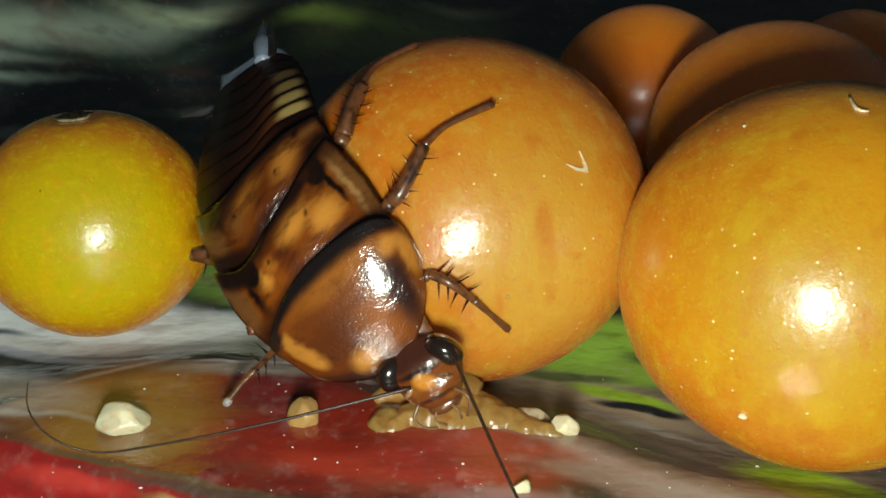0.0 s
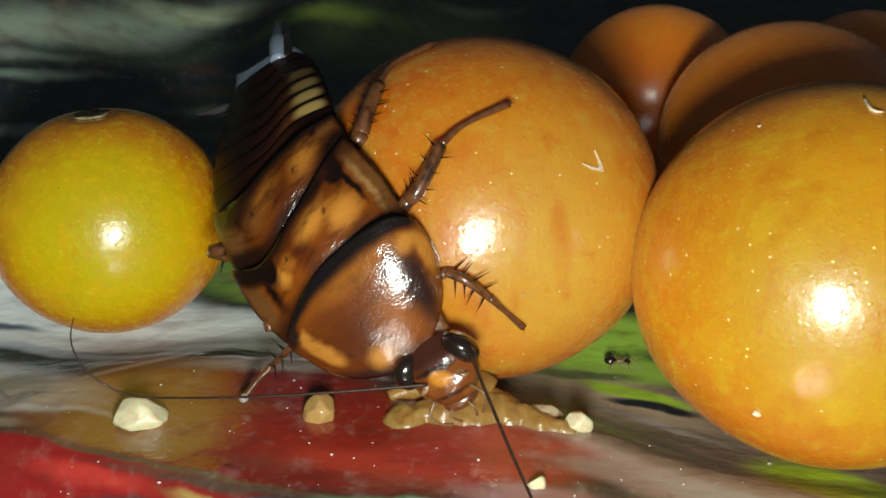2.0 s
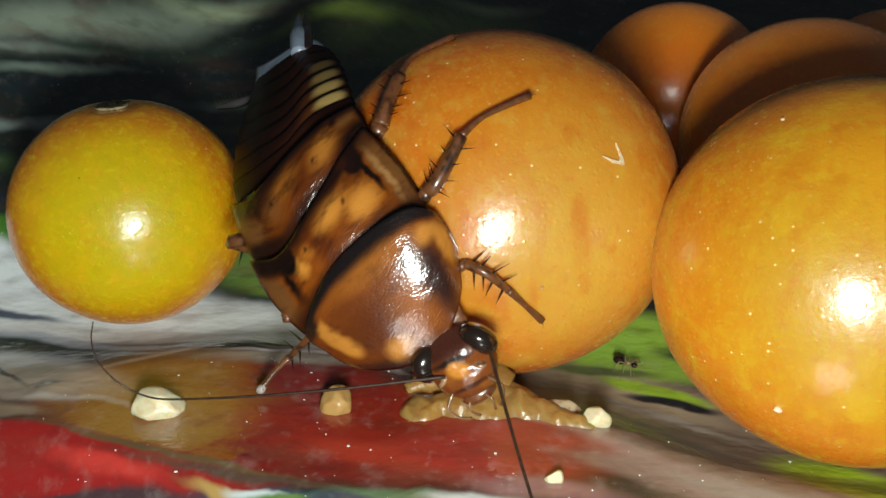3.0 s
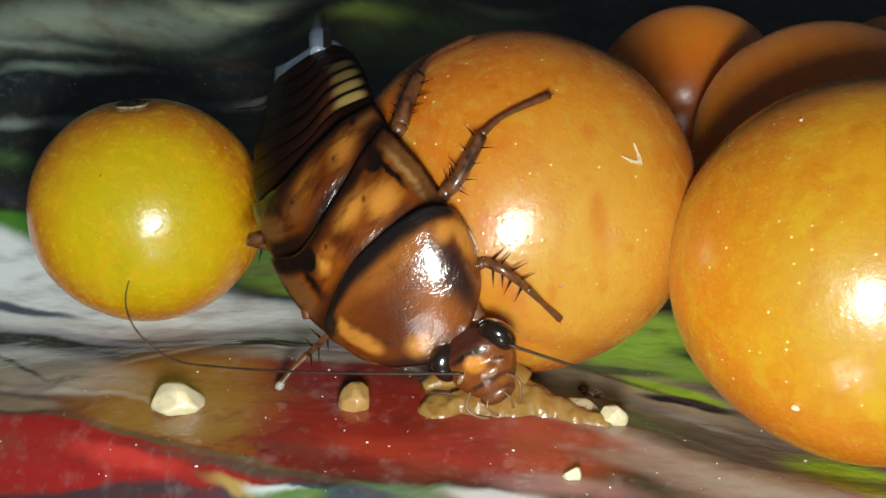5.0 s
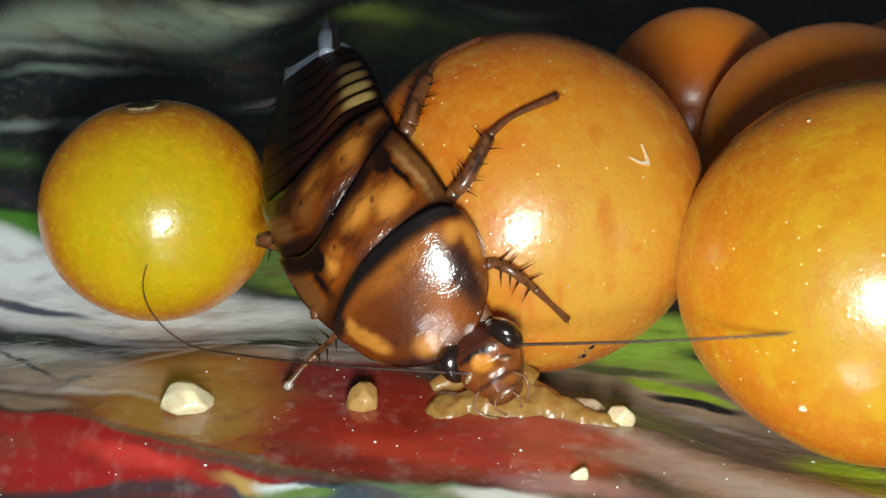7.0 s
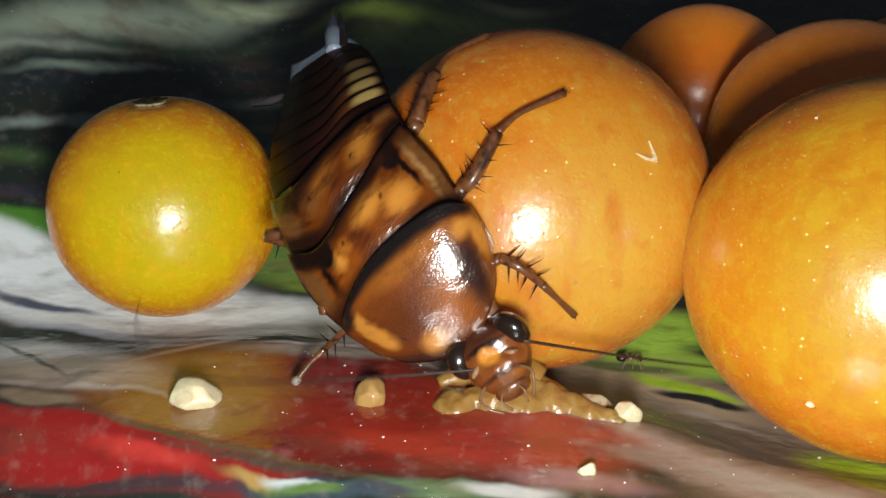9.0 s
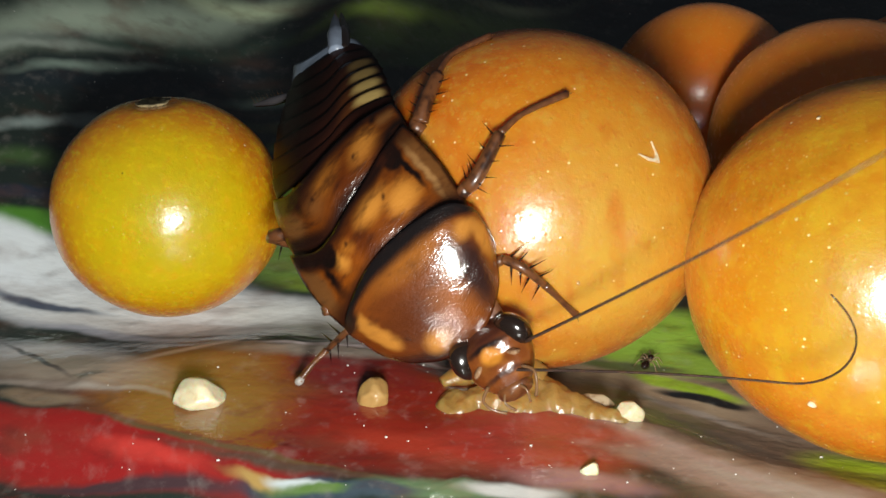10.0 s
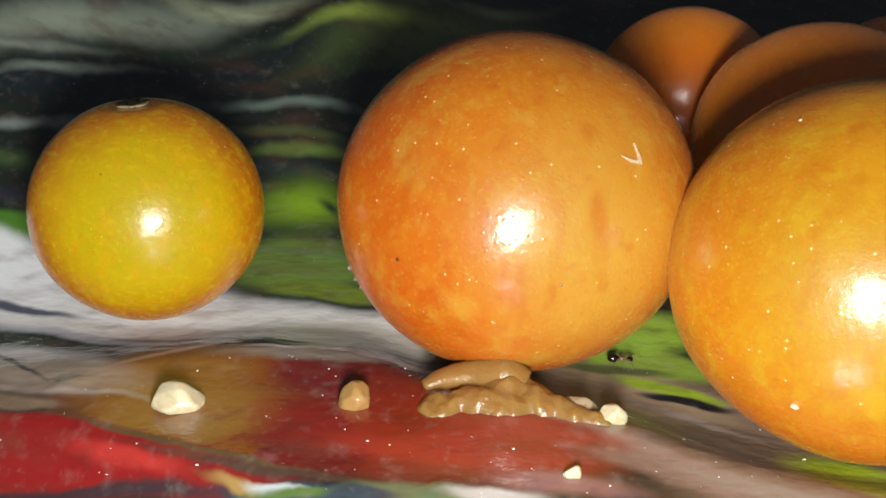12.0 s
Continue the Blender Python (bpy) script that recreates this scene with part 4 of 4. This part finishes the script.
leg([(4.2, 3.4, -3.4), (6.8, 3.6, -3.3), (9.8, 3.5, -4.8)], (0.42, 0.30, 0.20), 5, [(9.8, 3.5, -4.8), (11.0, 3.8, -4.6), (12.6, 4.4, -4.3)], True)
leg([(4.8, 0.8, -3.2), (7.1, 2.0, -1.6), (5.8, 2.8, -4.4)], (0.36, 0.32, 0.2), 2, [(5.8, 2.8, -4.4), (5.4, 3.2, -5.6), (5.2, 3.6, -6.6)])
leg([(5.0, -3.8, -3.2), (8.4, -5.0, -2.2), (7.8, -4.0, -5.0)], (0.6, 0.50, 0.34), 4, [(8.2, -4.0, -5.0), (8.1, -3.0, -6.6), (8.0, -2.2, -8.0)])


def feeler(name, length, hook, sink):
    """A long feeler from its root along y; its last 9 mm hook upwards by so many degrees."""
    bm = bmesh.new()
    pts, sizes = [], []
    y = z = 0.0
    for k in range(25):
        f = k / 24
        pts.append((sink * math.sin(f * math.pi) * 2.0, y, z))
        sizes.append(0.072 * (1 - f) ** 0.9 + 0.044)
        a = radians(hook) * max(0.0, min(1.0, (length * f - (length - 9.5)) / 8.0))
        y, z = y + math.cos(a) * length / 24, z + math.sin(a) * length / 24
    tube(bm, pts, sizes, 6, 2)
    return part(name, bm, feeler_mat, roach, "long dark whip-like antenna")


feeler_left = feeler("antenna", 27.5, 118, -0.4)
feeler_right = feeler("antenna", 30.0, 0.0, 0.35)

# ---- a small ant ----
ant_dark = Shader("ant_dark", (0.018, 0.010, 0.008), 0.2, 1.0, 0.06).done()
ant_clear = Shader("ant_legs", (0.30, 0.19, 0.11), 0.3, 0.6, 0.1).done()
ant = thing("ant", (14, 66, 0.3), "tiny dark ant with pale legs on the cloth", "ant")
bm = bmesh.new()
blob(bm, (0, -0.75, 0.42), (0.36, 0.52, 0.34), subdivisions=2)
part("abdomen", bm, ant_dark, ant)
bm = bmesh.new()
blob(bm, (0, 0.0, 0.40), (0.17, 0.38, 0.18), subdivisions=2)
blob(bm, (0, -0.33, 0.36), (0.09, 0.10, 0.12), subdivisions=1)
part("thorax", bm, ant_clear, ant)
bm = bmesh.new()
blob(bm, (0, 0.58, 0.42), (0.25, 0.28, 0.20), subdivisions=2)
part("head", bm, ant_dark, ant)
for sx in (-1, 1):
    bm = bmesh.new()
    tube(bm, [(sx * 0.1, 0.75, 0.45), (sx * 0.35, 1.05, 0.62), (sx * 0.42, 1.45, 0.45)], (0.035, 0.03, 0.03), 5, 3)
    part("antenna", bm, ant_clear, ant)
    for fy, ty in ((0.22, 0.75), (0.0, 0.05), (-0.2, -0.75)):
        bm = bmesh.new()
        tube(bm, [(sx * 0.1, fy, 0.38), (sx * 0.55, (fy + ty) / 2, 0.62), (sx * 0.95, ty, 0.0)], (0.05, 0.045, 0.025), 5, 3)
        part("leg", bm, ant_clear, ant)


# ---- what moves ----
REST = axes_pose((-5.2, 55.5, 15.5), (0.4837, -0.6041, -0.6333), (-0.3633, -0.7969, 0.4826))


def run(tail, nose, up):
    """The cockroach with the tip of its drooping tail and its head at these places."""
    a, b = Vector(tail), Vector(nose)
    f = (b - a).normalized()
    u = Vector(up)
    u = (u - f * u.dot(f)).normalized()
    c, s = math.cos(radians(13.3)), math.sin(radians(13.3))
    m = axes_pose((0, 0, 0), f * c - u * s, u * c + f * s)
    m.translation = (a - m.to_3x3() @ Vector((0.2, -17.0, -9.0))) * MM
    return m


def aim(base, target, up):
    """A feeler's pose in the cockroach's own space, rooted in that space, towards a place in the room while it clings to the tomato."""
    back = REST.inverted()
    b, t = Vector(base) * MM, back @ (Vector(target) * MM)
    u = back.to_3x3() @ Vector(up)
    return axes_pose(b / MM, t - b, u)


def motions():
    away = [
        (10.9, run((-12.8, 71.6, 22.0), (5.9, 48.9, 17.2), (-0.3, -0.6, 0.7))),
        (11.0, run((-8.6, 62.0, 25.2), (15.0, 57.4, 29.0), (0.0, -0.5, 0.9))),
        (11.1, run((2.6, 69.1, 26.0), (28.9, 77.5, 24.0), (-0.1, -0.5, 1.0))),
        (11.15, run((15.1, 74.6, 22.8), (26.7, 101.8, 23.8), (-0.1, -0.4, 1.0))),
        (11.2, run((31.2, 81.0, 16.3), (11.0, 98.6, 24.5), (0.1, -0.5, 0.9))),
        (11.4, run((30.8, 82.2, 16.5), (9.6, 101.7, 25.4), (0.1, -0.5, 0.9))),
        (11.5, run((24.3, 88.2, 17.2), (4.6, 109.2, 25.5), (0.1, -0.5, 0.9))),
        (11.6, run((21.1, 91.6, 17.6), (6.8, 117.3, 26.1), (0.0, -0.4, 1.0))),
        (11.7, run((18.4, 97.0, 17.0), (7.4, 123.4, 23.7), (0.0, -0.4, 1.0))),
        (11.8, run((8.0, 150.0, 14.5), (0.0, 178.0, 14.0), (0.0, -0.2, 1.0))),
        (11.9, run((2.0, 205.0, 5.0), (-5.0, 233.0, 6.0), (0.0, 0.0, 1.0))),
        (12.0, run((-6.0, 262.0, 3.0), (-14.0, 290.0, 6.0), (0.0, 0.0, 1.0))),
    ]
    walk(roach, [(0, REST), (5, REST), (10.7, REST), (10.83, REST)] + away)

    # the tomato rocks as the cockroach kicks off over it
    def rock(dx, dy, dz, back, side):
        return pose((5.6 + dx) * MM, (68.1 + dy) * MM, (11.95 + dz) * MM, -back, side, 0)
    still = rock(0, 0, 0, 0, 0)
    walk(middle, [(0, still), (5, still), (10.7, still), (10.85, still), (11.0, rock(0.3, -0.1, 0, -1.5, 1)), (11.1, rock(0.4, -0.2, 0, -3, 1.5)), (11.2, rock(0.8, 1.2, 0.2, 4, 3)), (11.3, rock(1.0, 1.3, 0.2, 4, 4.4)),
                  (11.4, rock(0.5, 0.8, 0.1, 3.5, 2)), (11.5, rock(0, 0, 0, 4, 1)), (11.6, rock(0, 0, 0, -1, 0.3)), (11.7, still), (12, still)])

    def nod(down, turn, lean):
        return pose(HEAD_AT[0] * MM, HEAD_AT[1] * MM, HEAD_AT[2] * MM, down, lean, turn)
    walk(head, [(0, nod(-22, -8, 0)), (2.5, nod(-22, -8, 0)), (3.2, nod(-18, -6, 0)), (5, nod(-8, -4, 0)), (7.2, nod(-4, -2, 0)), (9.0, nod(4, 0, 0)),
                (9.5, nod(8, 4, 0)), (10, nod(4, 0, 0)), (10.4, nod(-12, -14, 0)), (10.8, nod(-8, -10, 0)), (11.2, nod(0, 0, 0)), (12, nod(0, 0, 0))])

    root = (-0.4, 11.0, -2.6)
    up = (0, -0.2, 1)
    walk(feeler_left, [(t, aim(root, p, up)) for t, p in (
        (0, (-18.4, 49.6, 4.5)), (0.5, (-18.4, 49.4, 4.8)), (1, (-19.5, 50.3, 4.5)), (1.5, (-21.1, 53.4, 4.6)), (2, (-21.5, 54.1, 5.3)), (2.5, (-24.6, 55.6, 5.3)),
        (3, (-24.2, 54.5, 3.6)), (4.8, (-22.2, 56.0, 5.3)), (5, (-21.6, 56.2, 5.7)), (5.4, (-22.6, 57.5, 8.2)), (6, (-23.5, 56.2, 5.9)), (6.5, (-20.4, 55.8, 6.0)),
        (7, (-18.4, 56.4, 6.6)), (7.2, (-18.5, 56.4, 6.7)), (8.8, (-20.0, 56.7, 7.8)), (9.0, (-20.0, 54.5, 4.6)), (9.1, (-12.0, 45.0, 6.0)), (9.2, (-3.0, 36.0, 7.5)), (9.35, (-15.0, 50.0, 6.0)), (9.5, (-19.5, 54.5, 4.6)),
        (9.65, (-12.0, 46.0, 6.0)), (9.72, (-3.0, 38.0, 8.0)), (9.8, (6.0, 38.0, 9.6)), (10, (18.4, 42.0, 12.0)), (10.4, (21.1, 43.1, 11.5)), (10.8, (18.3, 42.7, 13.0)), (11.0, (16, 44, 10)), (12, (16, 44, 10)))])
    root = (-3.8, 10.9, -2.8)
    walk(feeler_right, [(t, aim(root, p, up)) for t, p in (
        (0, (8.9, 39.2, 5.6)), (0.5, (8.9, 39.1, 5.7)), (1, (9.0, 39.2, 6.0)), (1.5, (8.9, 39.4, 5.7)), (2, (8.3, 40.0, 5.7)), (2.5, (7.4, 40.6, 5.7)), (3, (7.0, 40.2, 5.6)), (3.2, (7.4, 40.9, 5.9)),
        (4.8, (12.0, 48.8, 3.4)), (5, (13.0, 52.0, 6.2)), (5.2, (15.0, 48.7, 10.8)), (5.4, (14.2, 48.9, 11.4)), (5.6, (8.6, 55.2, 5.6)), (6, (9.4, 55.0, 6.0)), (6.5, (12.3, 55.0, 5.0)),
        (6.8, (13.0, 52.8, 8.3)), (7, (15.0, 49.0, 11.8)), (7.2, (14.9, 49.0, 14.0)), (8.0, (13.0, 52.0, 8.0)), (8.8, (11.0, 55.0, 6.0)), (9.0, (11.0, 54.6, 6.6)), (9.2, (8.4, 51.6, 12.0)), (9.5, (8.8, 46.0, 8.2)), (9.8, (15.8, 47.4, 13.5)),
        (10, (23.0, 46.4, 25.0)), (10.2, (19.9, 49.8, 23.4)), (10.4, (14.7, 52.6, 23.2)), (10.5, (13.9, 52.9, 23.9)), (10.8, (15.6, 50.4, 20.0)), (11.0, (16, 52, 16)), (12, (16, 52, 16)))])

    def step(x, y, z, turn, tip=0.0):
        return pose(x * MM, y * MM, z * MM, tip, 0, turn)
    walk(ant, [(0, step(13.0, 74.0, -0.6, 190)), (1.0, step(13.6, 69.0, -0.6, 200)), (1.5, step(15.5, 65.6, -0.6, 240)), (2, step(16.8, 64.8, -0.6, 260)), (2.5, step(17.2, 65.1, -0.6, 270)),
               (3, step(15.8, 64.1, -0.6, 235)), (4, step(14.4, 62.0, -0.6, 215)), (4.8, step(12.5, 59.8, -0.5, 200)), (5.1, step(10.8, 59.4, -0.3, 240)), (5.5, step(12.7, 59.9, -0.5, 275)),
               (5.9, step(10.2, 58.9, 1.4, 230, 40)), (6.3, step(9.0, 57.4, 4.3, 250, 60)), (6.7, step(9.4, 57.5, 4.4, 245, 55)), (7.1, step(10.1, 57.3, 5.0, 215, 50)), (8, step(12.4, 61.0, 0.6, 240, 20)),
               (8.8, step(13.5, 64.1, -0.6, 265)), (9.3, step(14.5, 64.3, -0.6, 260)), (10, step(15.0, 63.9, -0.6, 330)), (10.8, step(14.8, 63.7, -0.6, 345)), (11.4, step(14.6, 64.2, -0.6, 300)), (12, step(14.4, 64.6, -0.6, 265))])


motions()
